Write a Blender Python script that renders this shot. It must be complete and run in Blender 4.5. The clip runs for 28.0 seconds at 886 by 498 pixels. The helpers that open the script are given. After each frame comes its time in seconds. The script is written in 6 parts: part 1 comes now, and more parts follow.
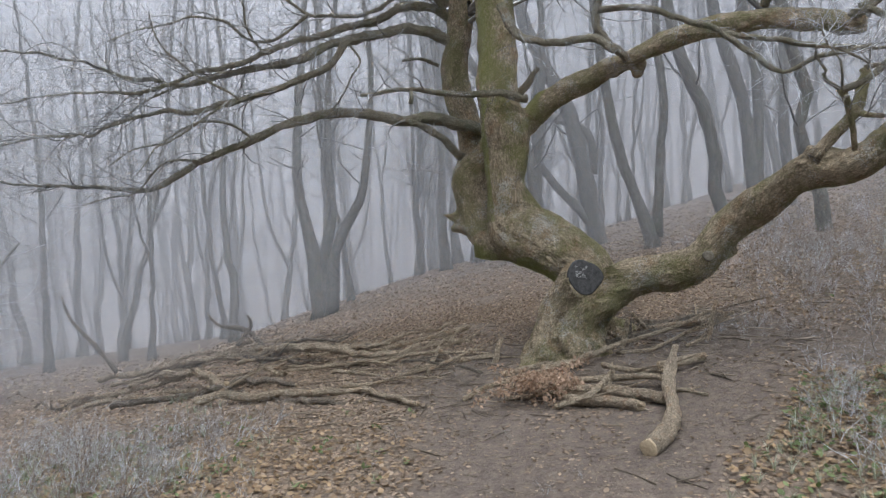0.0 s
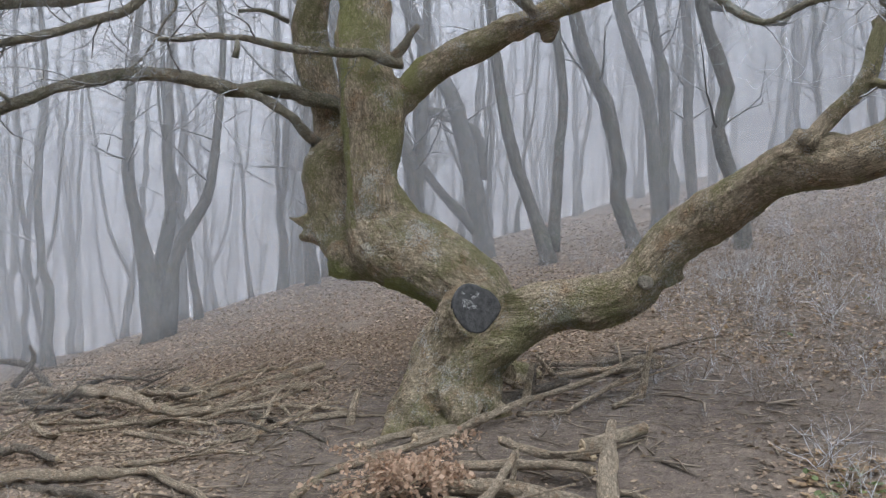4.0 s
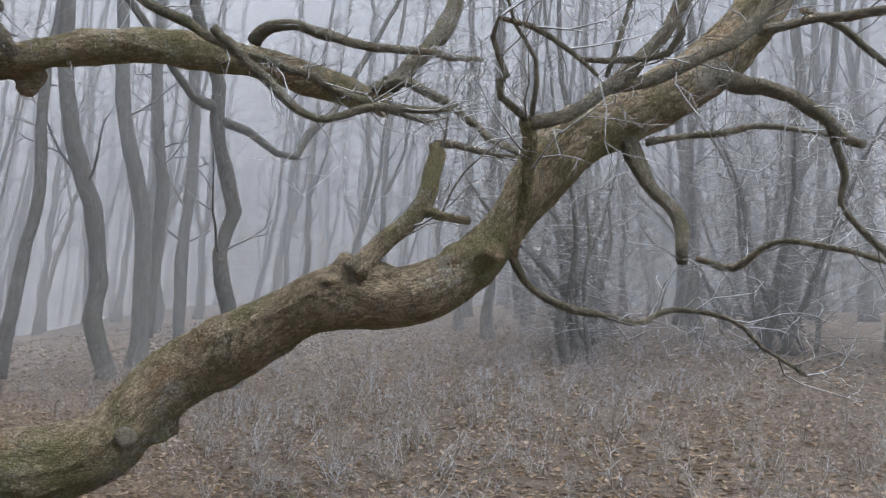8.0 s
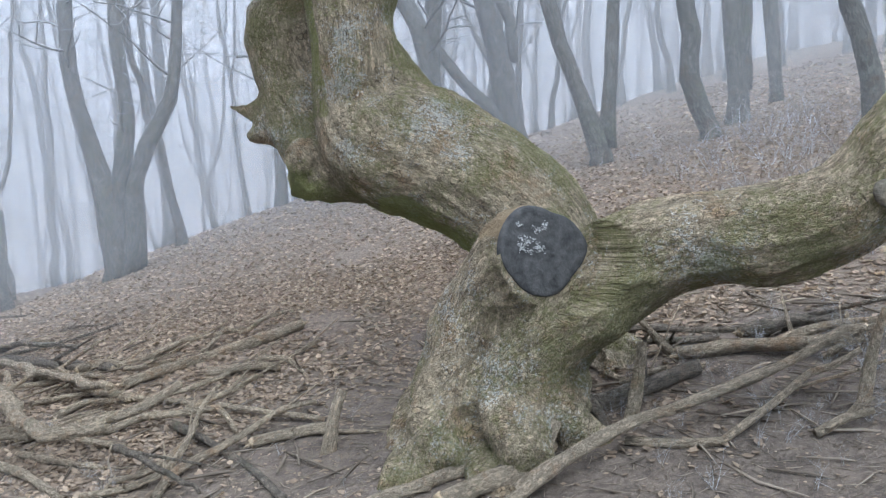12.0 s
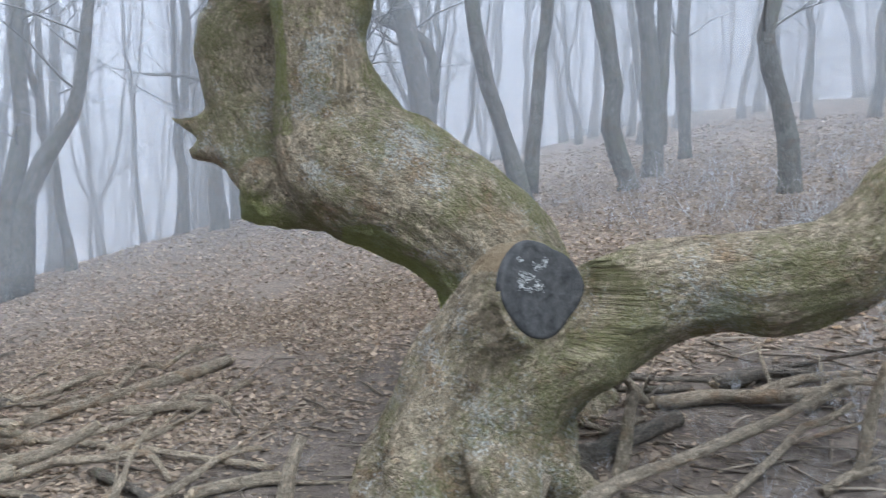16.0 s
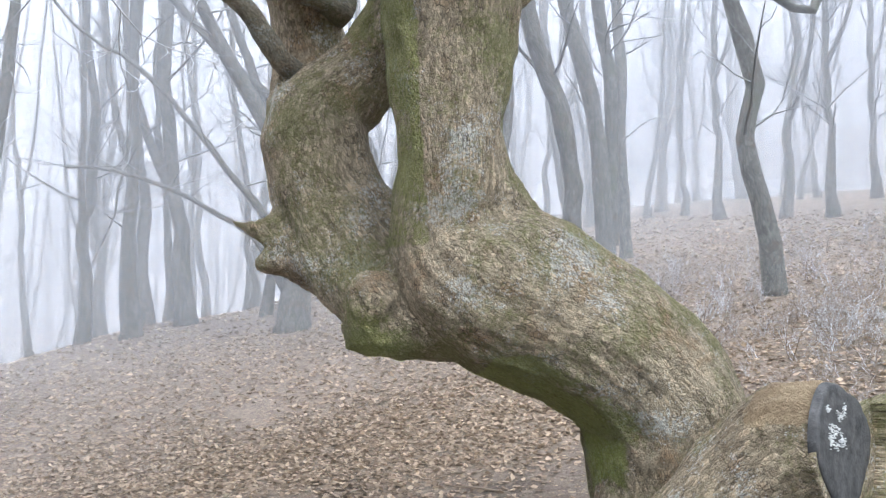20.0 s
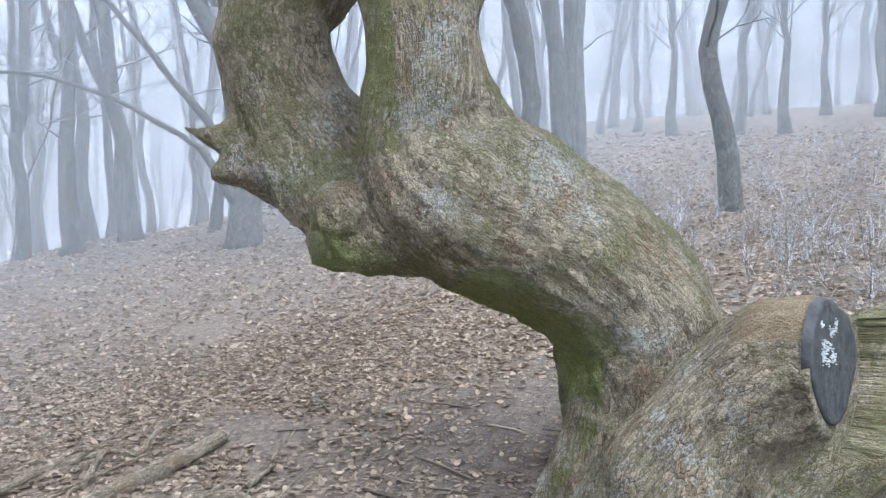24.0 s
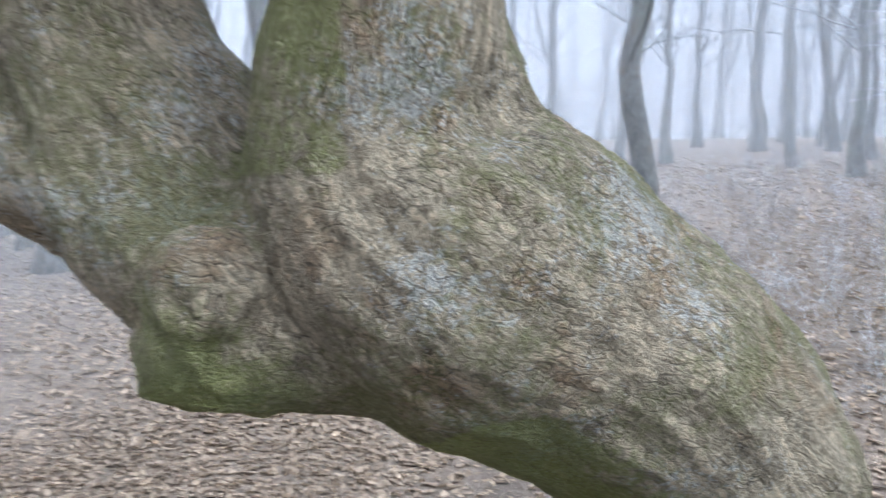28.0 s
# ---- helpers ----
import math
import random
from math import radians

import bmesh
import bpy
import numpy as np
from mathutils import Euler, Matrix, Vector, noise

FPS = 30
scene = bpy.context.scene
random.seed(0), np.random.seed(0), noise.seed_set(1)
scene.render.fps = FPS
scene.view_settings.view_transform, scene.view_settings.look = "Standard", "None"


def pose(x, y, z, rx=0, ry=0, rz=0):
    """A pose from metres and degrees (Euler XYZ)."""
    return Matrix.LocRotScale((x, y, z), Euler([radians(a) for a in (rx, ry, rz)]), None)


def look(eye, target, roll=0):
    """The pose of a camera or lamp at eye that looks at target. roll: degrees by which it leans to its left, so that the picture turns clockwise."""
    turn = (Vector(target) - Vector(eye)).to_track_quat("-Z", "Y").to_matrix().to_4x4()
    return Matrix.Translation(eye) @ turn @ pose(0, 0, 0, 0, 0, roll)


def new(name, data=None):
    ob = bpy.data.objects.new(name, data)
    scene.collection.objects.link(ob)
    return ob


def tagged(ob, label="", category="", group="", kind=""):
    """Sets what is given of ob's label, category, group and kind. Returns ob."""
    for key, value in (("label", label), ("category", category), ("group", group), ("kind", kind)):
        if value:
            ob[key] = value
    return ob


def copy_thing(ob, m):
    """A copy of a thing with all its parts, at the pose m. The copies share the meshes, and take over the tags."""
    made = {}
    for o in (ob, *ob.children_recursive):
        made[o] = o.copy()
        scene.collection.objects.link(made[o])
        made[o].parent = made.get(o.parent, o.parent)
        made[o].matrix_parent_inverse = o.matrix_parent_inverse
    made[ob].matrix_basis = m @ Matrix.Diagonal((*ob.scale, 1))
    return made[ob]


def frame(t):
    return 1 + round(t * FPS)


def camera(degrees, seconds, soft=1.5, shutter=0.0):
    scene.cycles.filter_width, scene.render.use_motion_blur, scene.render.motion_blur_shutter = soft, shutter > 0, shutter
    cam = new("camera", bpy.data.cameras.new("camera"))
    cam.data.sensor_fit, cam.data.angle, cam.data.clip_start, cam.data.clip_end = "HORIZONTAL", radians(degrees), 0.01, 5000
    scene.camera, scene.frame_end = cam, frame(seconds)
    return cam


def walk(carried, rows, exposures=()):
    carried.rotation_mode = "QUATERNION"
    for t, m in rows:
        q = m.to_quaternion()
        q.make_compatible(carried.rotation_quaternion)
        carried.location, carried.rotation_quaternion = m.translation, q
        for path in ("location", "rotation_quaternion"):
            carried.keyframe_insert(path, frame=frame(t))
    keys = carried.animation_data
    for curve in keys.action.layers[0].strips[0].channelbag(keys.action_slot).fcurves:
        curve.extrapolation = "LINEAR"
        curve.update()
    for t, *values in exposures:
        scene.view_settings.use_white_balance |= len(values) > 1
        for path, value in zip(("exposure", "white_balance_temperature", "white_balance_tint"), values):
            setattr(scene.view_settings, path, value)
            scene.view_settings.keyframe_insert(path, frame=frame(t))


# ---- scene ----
# ---- camera and its walk ----
cam = camera(57.9, 28.0, 1.3, 0.3)
PATH = [
    (0, (0.295, -0.051, 1.354), (0.241, 1.948, 1.339), -1.7),
    (0.5, (0.274, 0.444, 1.368), (0.253, 2.443, 1.393), -2.2),
    (1, (0.331, 0.83, 1.302), (0.359, 2.829, 1.371), -1.8),
    (1.5, (0.441, 1.221, 1.357), (0.498, 3.22, 1.384), -1.4),
    (2, (0.491, 1.542, 1.309), (0.6, 3.539, 1.321), -0.8),
    (2.5, (0.521, 1.867, 1.342), (0.68, 3.86, 1.35), -2.0),
    (4.5, (0.702, 2.833, 1.39), (0.982, 4.814, 1.396), 0.7),
    (5, (0.851, 3.209, 1.363), (1.206, 5.176, 1.431), 1.8),
    (5.5, (1.059, 3.508, 1.468), (1.58, 5.433, 1.614), 2.2),
    (6, (1.123, 3.681, 1.456), (1.873, 5.528, 1.617), 3.5),
    (6.5, (1.131, 3.853, 1.468), (2.063, 5.611, 1.671), 5.2),
    (7, (1.097, 3.998, 1.457), (2.222, 5.632, 1.715), 5.4),
    (7.5, (1.06, 3.982, 1.453), (2.336, 5.49, 1.763), 4.5),
    (8, (1.05, 3.957, 1.449), (2.384, 5.406, 1.801), 2.7),
    (8.5, (1.067, 3.988, 1.441), (2.366, 5.47, 1.786), 3.8),
    (9, (1.163, 4.169, 1.411), (2.123, 5.921, 1.515), 4.0),
    (9.5, (1.205, 4.287, 1.445), (1.787, 6.2, 1.419), 1.8),
    (10, (1.187, 4.482, 1.394), (1.625, 6.433, 1.343), 0.9),
    (10.5, (1.114, 4.822, 1.325), (1.408, 6.787, 1.098), -0.8),
    (11, (1.003, 5.026, 1.355), (1.233, 6.999, 1.123), -0.2),
    (11.5, (0.951, 5.242, 1.341), (1.175, 7.221, 1.159), -0.8),
    (12, (0.899, 5.461, 1.356), (1.069, 7.441, 1.124), -2.8),
    (12.5, (0.798, 5.615, 1.348), (1.072, 7.584, 1.128), -2.8),
    (13, (0.619, 5.725, 1.374), (1.014, 7.679, 1.217), -2.6),
    (13.5, (0.595, 5.735, 1.388), (1.189, 7.636, 1.207), -0.1),
    (15.5, (0.632, 5.715, 1.287), (1.174, 7.635, 1.141), 0.3),
    (16, (0.523, 5.806, 1.301), (0.968, 7.751, 1.167), 0.6),
    (16.5, (0.354, 6.031, 1.333), (0.679, 8.004, 1.279), -0.2),
    (17, (0.221, 6.185, 1.366), (0.609, 8.147, 1.359), -0.3),
    (17.5, (-0.019, 6.339, 1.359), (0.403, 8.294, 1.402), -1.7),
    (18, (-0.189, 6.462, 1.347), (0.248, 8.413, 1.405), -0.8),
    (18.5, (-0.262, 6.663, 1.374), (0.213, 8.603, 1.473), -1.6),
    (19, (-0.344, 6.788, 1.39), (0.238, 8.699, 1.492), 0.1),
    (19.5, (-0.478, 6.9, 1.408), (0.223, 8.771, 1.515), 0.4),
    (20, (-0.512, 6.938, 1.41), (0.248, 8.785, 1.515), 0.1),
    (20.5, (-0.518, 6.956, 1.392), (0.268, 8.794, 1.438), 0.6),
    (21, (-0.512, 6.972, 1.375), (0.275, 8.811, 1.362), 1.0),
    (21.5, (-0.511, 6.992, 1.362), (0.268, 8.834, 1.318), 0.7),
    (22, (-0.513, 7.014, 1.352), (0.276, 8.851, 1.293), 0.7),
    (22.5, (-0.524, 7.035, 1.344), (0.284, 8.862, 1.262), 0.4),
    (24.5, (-0.529, 7.295, 1.404), (0.356, 9.085, 1.299), 0.3),
    (25, (-0.633, 7.506, 1.387), (0.159, 9.341, 1.308), 0.0),
    (25.5, (-0.636, 7.704, 1.431), (0.229, 9.506, 1.393), 0.3),
    (26, (-0.488, 7.96, 1.414), (0.332, 9.784, 1.451), -1.4),
    (26.5, (-0.369, 8.121, 1.466), (0.336, 9.99, 1.566), -0.3),
    (27, (-0.317, 8.22, 1.468), (0.348, 10.103, 1.578), 1.4),
    (27.5, (-0.2, 8.47, 1.457), (0.612, 10.296, 1.542), 2.2),
    (28, (-0.04, 8.731, 1.515), (1.159, 10.33, 1.458), 2.3),
]
EXPOSURES = [(0.0, 1.00, 6080, 8), (2.0, 1.14, 6050, 8), (5.0, 1.20, 6000, 8), (6.0, 0.93, 6020, 8), (8.0, 1.01, 6130, 8), (9.4, 1.11, 6080, 7), (11.0, 1.62, 5550, 5), (13.0, 1.66, 5530, 5), (15.5, 1.62, 5500, 5),
             (17.0, 1.84, 5740, 6), (19.0, 1.96, 5980, 7), (20.0, 2.14, 5870, 7), (22.5, 2.04, 5550, 6), (25.0, 2.09, 5380, 5), (27.0, 2.24, 5530, 7), (28.0, 2.13, 5400, 6)]
walk(cam, [(t, look(eye, target, roll)) for t, eye, target, roll in PATH], EXPOSURES)

# ---- sky and light: a foggy winter day ----
SKY, SUN = 0.15, 1.5
world = bpy.data.worlds.new("winter_sky")
scene.world = world
world.use_nodes = True
wn, wl = world.node_tree.nodes, world.node_tree.links
sky = wn.new("ShaderNodeTexSky")
sky.sky_type, sky.sun_disc = "NISHITA", False
sky.sun_elevation, sky.sun_rotation = radians(58), radians(-20)
sky.air_density, sky.dust_density, sky.ozone_density = 1.0, 6.0, 1.0
grey = wn.new("ShaderNodeHueSaturation")
grey.inputs["Saturation"].default_value = 0.62
wl.new(sky.outputs[0], grey.inputs["Color"])
wl.new(grey.outputs[0], wn["Background"].inputs["Color"])
wn["Background"].inputs["Strength"].default_value = SKY
sun_data = bpy.data.lights.new("sun", "SUN")
sun_data.energy, sun_data.angle, sun_data.color = SUN, radians(60), (1.0, 0.98, 0.96)
sun = new("sun", sun_data)
sun.matrix_world = pose(0, 0, 30, 32, 0, 20)
scene.cycles.transparent_max_bounces = 32

# ---- materials ----
def material(name):
    m = bpy.data.materials.new(name)
    m.use_nodes = True
    return m, m.node_tree.nodes, m.node_tree.links, m.node_tree.nodes["Principled BSDF"]


def ramp(nodes, links, fac, *stops):
    r = nodes.new("ShaderNodeValToRGB")
    e = r.color_ramp.elements
    while len(e) < len(stops):
        e.new(0.5)
    for k, (at, c) in zip(e, stops):
        k.position, k.color = at, (*c, 1) if len(c) == 3 else c
    links.new(fac, r.inputs[0])
    return r.outputs[0]


def noise_tex(nodes, links, scale, detail=4, rough=0.6, vector=None, stretch=None):
    n = nodes.new("ShaderNodeTexNoise")
    n.inputs["Scale"].default_value, n.inputs["Detail"].default_value, n.inputs["Roughness"].default_value = scale, detail, rough
    if vector is None:
        c = nodes.new("ShaderNodeNewGeometry")
        vector = c.outputs["Position"]
    if stretch:
        mp = nodes.new("ShaderNodeMapping")
        mp.inputs["Scale"].default_value = stretch
        links.new(vector, mp.inputs[0])
        vector = mp.outputs[0]
    links.new(vector, n.inputs["Vector"])
    return n.outputs["Fac"]


def mixed(nodes, links, fac, a, b):
    m = nodes.new("ShaderNodeMix")
    m.data_type = "RGBA"
    for sock, v in ((m.inputs[0], fac), (m.inputs[6], a), (m.inputs[7], b)):
        if isinstance(v, (int, float)):
            sock.default_value = v
        elif isinstance(v, tuple):
            sock.default_value = (*v, 1)
        else:
            links.new(v, sock)
    return m.outputs[2]


def bumped(nodes, links, bsdf, height, strength, distance):
    b = nodes.new("ShaderNodeBump")
    b.inputs["Strength"].default_value, b.inputs["Distance"].default_value = strength, distance
    links.new(height, b.inputs["Height"])
    links.new(b.outputs[0], bsdf.inputs["Normal"])


def math_node(nodes, links, op, a, b=0.0, clamp=False):
    m = nodes.new("ShaderNodeMath")
    m.operation, m.use_clamp = op, clamp
    for sock, v in zip(m.inputs, (a, b)):
        if isinstance(v, (int, float)):
            sock.default_value = v
        else:
            links.new(v, sock)
    return m.outputs[0]


def bark_material(name, dark, light, lichen, moss, lichen_at=0.6, moss_at=0.6, bump=1.0, scale=1.0, cracked=0.8, long=0.36):
    """Scaly bark that runs along the wood: plates with thin cracks, fine furrows, pale lichen crusts, moss where the mesh says so."""
    m, n, l, b = material(name)
    a, wet, stripped = (n.new("ShaderNodeAttribute") for _ in range(3))
    a.attribute_name, wet.attribute_name, stripped.attribute_name = "grain", "mossy", "stripped"
    run = a.outputs["Vector"]
    warp = noise_tex(n, l, 3.0 * scale, 3, 0.6)
    plates = noise_tex(n, l, 20 * scale, 9, 0.78, run, (1.0, 1.0, long))
    fine = noise_tex(n, l, 80 * scale, 6, 0.8, run, (1.0, 1.0, 0.9 * long))
    bend = n.new("ShaderNodeTexNoise")
    bend.inputs["Scale"].default_value, bend.inputs["Detail"].default_value, bend.inputs["Roughness"].default_value = 28 * scale, 5, 0.7
    l.new(run, bend.inputs["Vector"])
    push, mp, v = n.new("ShaderNodeVectorMath"), n.new("ShaderNodeMapping"), n.new("ShaderNodeTexVoronoi")
    push.operation = "MULTIPLY_ADD"
    push.inputs[1].default_value = (0.022 / scale,) * 3
    l.new(bend.outputs["Color"], push.inputs[0])
    l.new(run, push.inputs[2])
    mp.inputs["Scale"].default_value = (1.0, 1.0, long)
    l.new(push.outputs[0], mp.inputs[0])
    v.feature = "DISTANCE_TO_EDGE"
    v.inputs["Scale"].default_value = 66 * scale
    l.new(mp.outputs[0], v.inputs["Vector"])
    crack = ramp(n, l, v.outputs["Distance"], (0.0, (0, 0, 0)), (0.10, (1, 1, 1)))
    where = ramp(n, l, noise_tex(n, l, 9 * scale, 5, 0.7), (0.40, (0.1 * cracked,) * 3), (0.62, (cracked,) * 3))
    mid = tuple(0.4 * x + 0.6 * y for x, y in zip(dark, light))
    base = ramp(n, l, plates, (0.34, dark), (0.43, mid), (0.53, light), (0.68, tuple(min(1, 1.4 * y) for y in light)))
    base = mixed(n, l, ramp(n, l, fine, (0.38, (0.6, 0.6, 0.6)), (0.45, (0, 0, 0))), base, dark)
    tone = noise_tex(n, l, 1.3 * scale, 4, 0.6)
    base = mixed(n, l, ramp(n, l, tone, (0.48, (0, 0, 0)), (0.64, (0.4, 0.4, 0.4))), base, tuple(min(1, 1.15 * x) for x in light))
    flake, cell, shade = n.new("ShaderNodeMapping"), n.new("ShaderNodeTexVoronoi"), n.new("ShaderNodeSeparateColor")
    flake.inputs["Scale"].default_value = (1.0, 1.0, long)
    l.new(push.outputs[0], flake.inputs[0])
    cell.inputs["Scale"].default_value = 66 * scale
    l.new(flake.outputs[0], cell.inputs["Vector"])
    l.new(cell.outputs["Color"], shade.inputs[0])
    base = mixed(n, l, ramp(n, l, shade.outputs[0], (0.12, (0.65, 0.65, 0.65)), (0.36, (0, 0, 0))), base, mid)
    base = mixed(n, l, ramp(n, l, shade.outputs[1], (0.66, (0, 0, 0)), (0.9, (0.7, 0.7, 0.7))), base, tuple(min(1, 1.4 * x) for x in light))
    base = mixed(n, l, ramp(n, l, shade.outputs[2], (0.1, (0.6, 0.6, 0.6)), (0.3, (0, 0, 0))), base, tuple(1.6 * x for x in dark))
    rust = noise_tex(n, l, 4.5 * scale, 5, 0.7)
    base = mixed(n, l, ramp(n, l, rust, (0.54, (0, 0, 0)), (0.66, (0.6, 0.6, 0.6))), base, (light[0] * 0.95, light[1] * 0.72, light[2] * 0.55))
    spots = noise_tex(n, l, 62 * scale, 6, 0.8)
    lmask = ramp(n, l, math_node(n, l, "ADD", math_node(n, l, "MULTIPLY", spots, 0.55), math_node(n, l, "MULTIPLY", warp, 0.45)), (lichen_at - 0.012, (0, 0, 0)), (lichen_at + 0.006, (1, 1, 1)))
    base = mixed(n, l, math_node(n, l, "MULTIPLY", lmask, 0.9), base, lichen)
    base = mixed(n, l, math_node(n, l, "MULTIPLY", math_node(n, l, "SUBTRACT", 1.0, crack), where), base, tuple(0.5 * x for x in dark))
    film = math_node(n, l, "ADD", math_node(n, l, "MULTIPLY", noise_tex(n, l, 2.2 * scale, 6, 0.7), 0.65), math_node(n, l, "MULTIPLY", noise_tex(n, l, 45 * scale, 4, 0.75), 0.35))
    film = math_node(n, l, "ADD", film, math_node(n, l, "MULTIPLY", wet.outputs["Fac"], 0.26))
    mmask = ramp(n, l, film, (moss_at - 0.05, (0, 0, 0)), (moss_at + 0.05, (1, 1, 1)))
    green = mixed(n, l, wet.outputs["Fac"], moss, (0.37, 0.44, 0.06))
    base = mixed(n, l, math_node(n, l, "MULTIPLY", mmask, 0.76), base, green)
    crumbs = noise_tex(n, l, 140 * scale, 5, 0.75, run, (1.0, 1.0, 0.6))
    base = mixed(n, l, ramp(n, l, crumbs, (0.37, (0.7, 0.7, 0.7)), (0.46, (0, 0, 0))), base, dark)
    base = mixed(n, l, ramp(n, l, crumbs, (0.55, (0, 0, 0)), (0.64, (0.38, 0.38, 0.38))), base, tuple(min(1, 1.3 * x) for x in light))
    shown = ramp(n, l, math_node(n, l, "ADD", stripped.outputs["Fac"], math_node(n, l, "MULTIPLY", math_node(n, l, "SUBTRACT", noise_tex(n, l, 9, 5, 0.65), 0.5), 1.3)), (0.48, (0, 0, 0)), (0.56, (1, 1, 1)))
    wood = ramp(n, l, plates, (0.35, (0.30, 0.205, 0.11)), (0.65, (0.55, 0.42, 0.25)))
    base = mixed(n, l, shown, base, wood)
    l.new(base, b.inputs["Base Color"])
    b.inputs["Roughness"].default_value = 0.88
    h = math_node(n, l, "ADD", math_node(n, l, "MULTIPLY", math_node(n, l, "MULTIPLY", crack, where), 0.75), math_node(n, l, "ADD", plates, math_node(n, l, "ADD", math_node(n, l, "MULTIPLY", math_node(n, l, "ADD", fine, crumbs), 0.45), math_node(n, l, "MULTIPLY", shade.outputs[0], 0.35))))
    bumped(n, l, b, h, bump, 0.07)
    return m


def frost_bark(name, wood, frost, amount):
    """Twigs with hoar frost: the wood shows where the rime has fallen off."""
    m, n, l, b = material(name)
    f = noise_tex(n, l, 30, 4, 0.7)
    patch = noise_tex(n, l, 1.1, 3, 0.6)
    g = n.new("ShaderNodeNewGeometry")
    s = n.new("ShaderNodeSeparateXYZ")
    l.new(g.outputs["Normal"], s.inputs[0])
    k = math_node(n, l, "ADD", math_node(n, l, "MULTIPLY", s.outputs["Z"], 0.25), math_node(n, l, "ADD", math_node(n, l, "MULTIPLY", f, 0.6), math_node(n, l, "MULTIPLY", patch, 0.4)))
    mask = ramp(n, l, k, (0.62 - amount * 0.5, (0, 0, 0)), (0.78 - amount * 0.5, (1, 1, 1)))
    l.new(mixed(n, l, mask, wood, frost), b.inputs["Base Color"])
    b.inputs["Roughness"].default_value = 0.8
    bumped(n, l, b, f, 0.5, 0.01)
    return m


OLD_BARK = bark_material("old_bark", (0.125, 0.092, 0.055), (0.60, 0.485, 0.32), (0.80, 0.78, 0.70), (0.20, 0.20, 0.06), 0.572, 0.53, 1.0, 1.0, 1.0, 0.4)
LIMB_BARK = bark_material("limb_bark", (0.105, 0.092, 0.064), (0.40, 0.35, 0.25), (0.56, 0.56, 0.49), (0.16, 0.17, 0.07), 0.575, 0.55, 1.0, 1.3)
FOREST_BARK = bark_material("forest_bark", (0.05, 0.048, 0.040), (0.155, 0.148, 0.125), (0.28, 0.29, 0.26), (0.12, 0.135, 0.08), 0.64, 0.58, 0.7, 0.7, 0.4)
LOG_BARK = bark_material("weathered_log", (0.17, 0.13, 0.09), (0.60, 0.49, 0.345), (0.66, 0.60, 0.48), (0.21, 0.195, 0.095), 0.62, 0.615, 1.0, 1.6, 0.5)
DARK_LOG = bark_material("damp_log", (0.075, 0.062, 0.048), (0.30, 0.25, 0.19), (0.42, 0.39, 0.31), (0.15, 0.15, 0.075), 0.63, 0.60, 1.0, 1.6, 0.5)
TWIG = frost_bark("frosted_twig", (0.13, 0.115, 0.095), (0.56, 0.57, 0.59), 0.15)
FOREST_TWIG = frost_bark("bare_twig", (0.085, 0.08, 0.07), (0.36, 0.37, 0.38), 0.06)
FINE_TWIG = frost_bark("rimed_twig", (0.15, 0.135, 0.11), (0.66, 0.67, 0.69), 0.40)
WEED = frost_bark("frosted_weed", (0.19, 0.145, 0.105), (0.52, 0.53, 0.55), 0.25)


def plain(name, low, high, scale=20, rough=0.8, bump=0.3, dist=0.01, island=False):
    m, n, l, b = material(name)
    f = noise_tex(n, l, scale, 5, 0.65)
    c = ramp(n, l, f, (0.3, low), (0.7, high))
    if island:
        g = n.new("ShaderNodeNewGeometry")
        c = mixed(n, l, 0.75, c, ramp(n, l, g.outputs["Random Per Island"], (0.0, low), (0.5, tuple(0.5 * x + 0.5 * y for x, y in zip(low, high))), (0.85, high), (1.0, tuple(min(1, 1.35 * x) for x in high))))
    l.new(c, b.inputs["Base Color"])
    b.inputs["Roughness"].default_value = rough
    bumped(n, l, b, f, bump, dist)
    if island:
        thin, both = n.new("ShaderNodeBsdfTranslucent"), n.new("ShaderNodeMixShader")
        l.new(c, thin.inputs["Color"])
        both.inputs[0].default_value = 0.4
        l.new(b.outputs[0], both.inputs[1])
        l.new(thin.outputs[0], both.inputs[2])
        l.new(both.outputs[0], n["Material Output"].inputs["Surface"])
    return m


CUT_WOOD = plain("pale_cut_wood", (0.30, 0.225, 0.135), (0.52, 0.41, 0.27), 60, 0.85, 0.8, 0.01)
BARE_WOOD = plain("bare_wood", (0.20, 0.155, 0.10), (0.42, 0.33, 0.22), 60, 0.85, 0.8, 0.01)
CHARRED = plain("blackened_cut", (0.016, 0.016, 0.016), (0.078, 0.075, 0.072), 22, 0.7, 0.8, 0.012)
SCAR_WOOD = plain("grey_scar", (0.105, 0.09, 0.066), (0.23, 0.20, 0.15), 45, 0.85, 0.8, 0.02)
PAINT = plain("white_paint", (0.40, 0.40, 0.38), (0.72, 0.72, 0.69), 90)
LEAF = plain("beech_leaf", (0.175, 0.128, 0.09), (0.43, 0.335, 0.24), 30, 0.7, 0.2, 0.004, True)
DRY_LEAF = plain("withered_leaf", (0.30, 0.20, 0.13), (0.52, 0.375, 0.265), 30, 0.7, 0.2, 0.004, True)
FRONT_LEAF = plain("orange_leaf", (0.20, 0.135, 0.08), (0.44, 0.32, 0.19), 30, 0.7, 0.2, 0.004, True)
HERB = plain("green_herb", (0.07, 0.10, 0.03), (0.22, 0.27, 0.12), 20, 0.7, 0.1, 0.002, True)
LITTER_WOOD = plain("litter_wood", (0.10, 0.078, 0.058), (0.42, 0.35, 0.27), 8, 0.85, 0.3, 0.004, True)
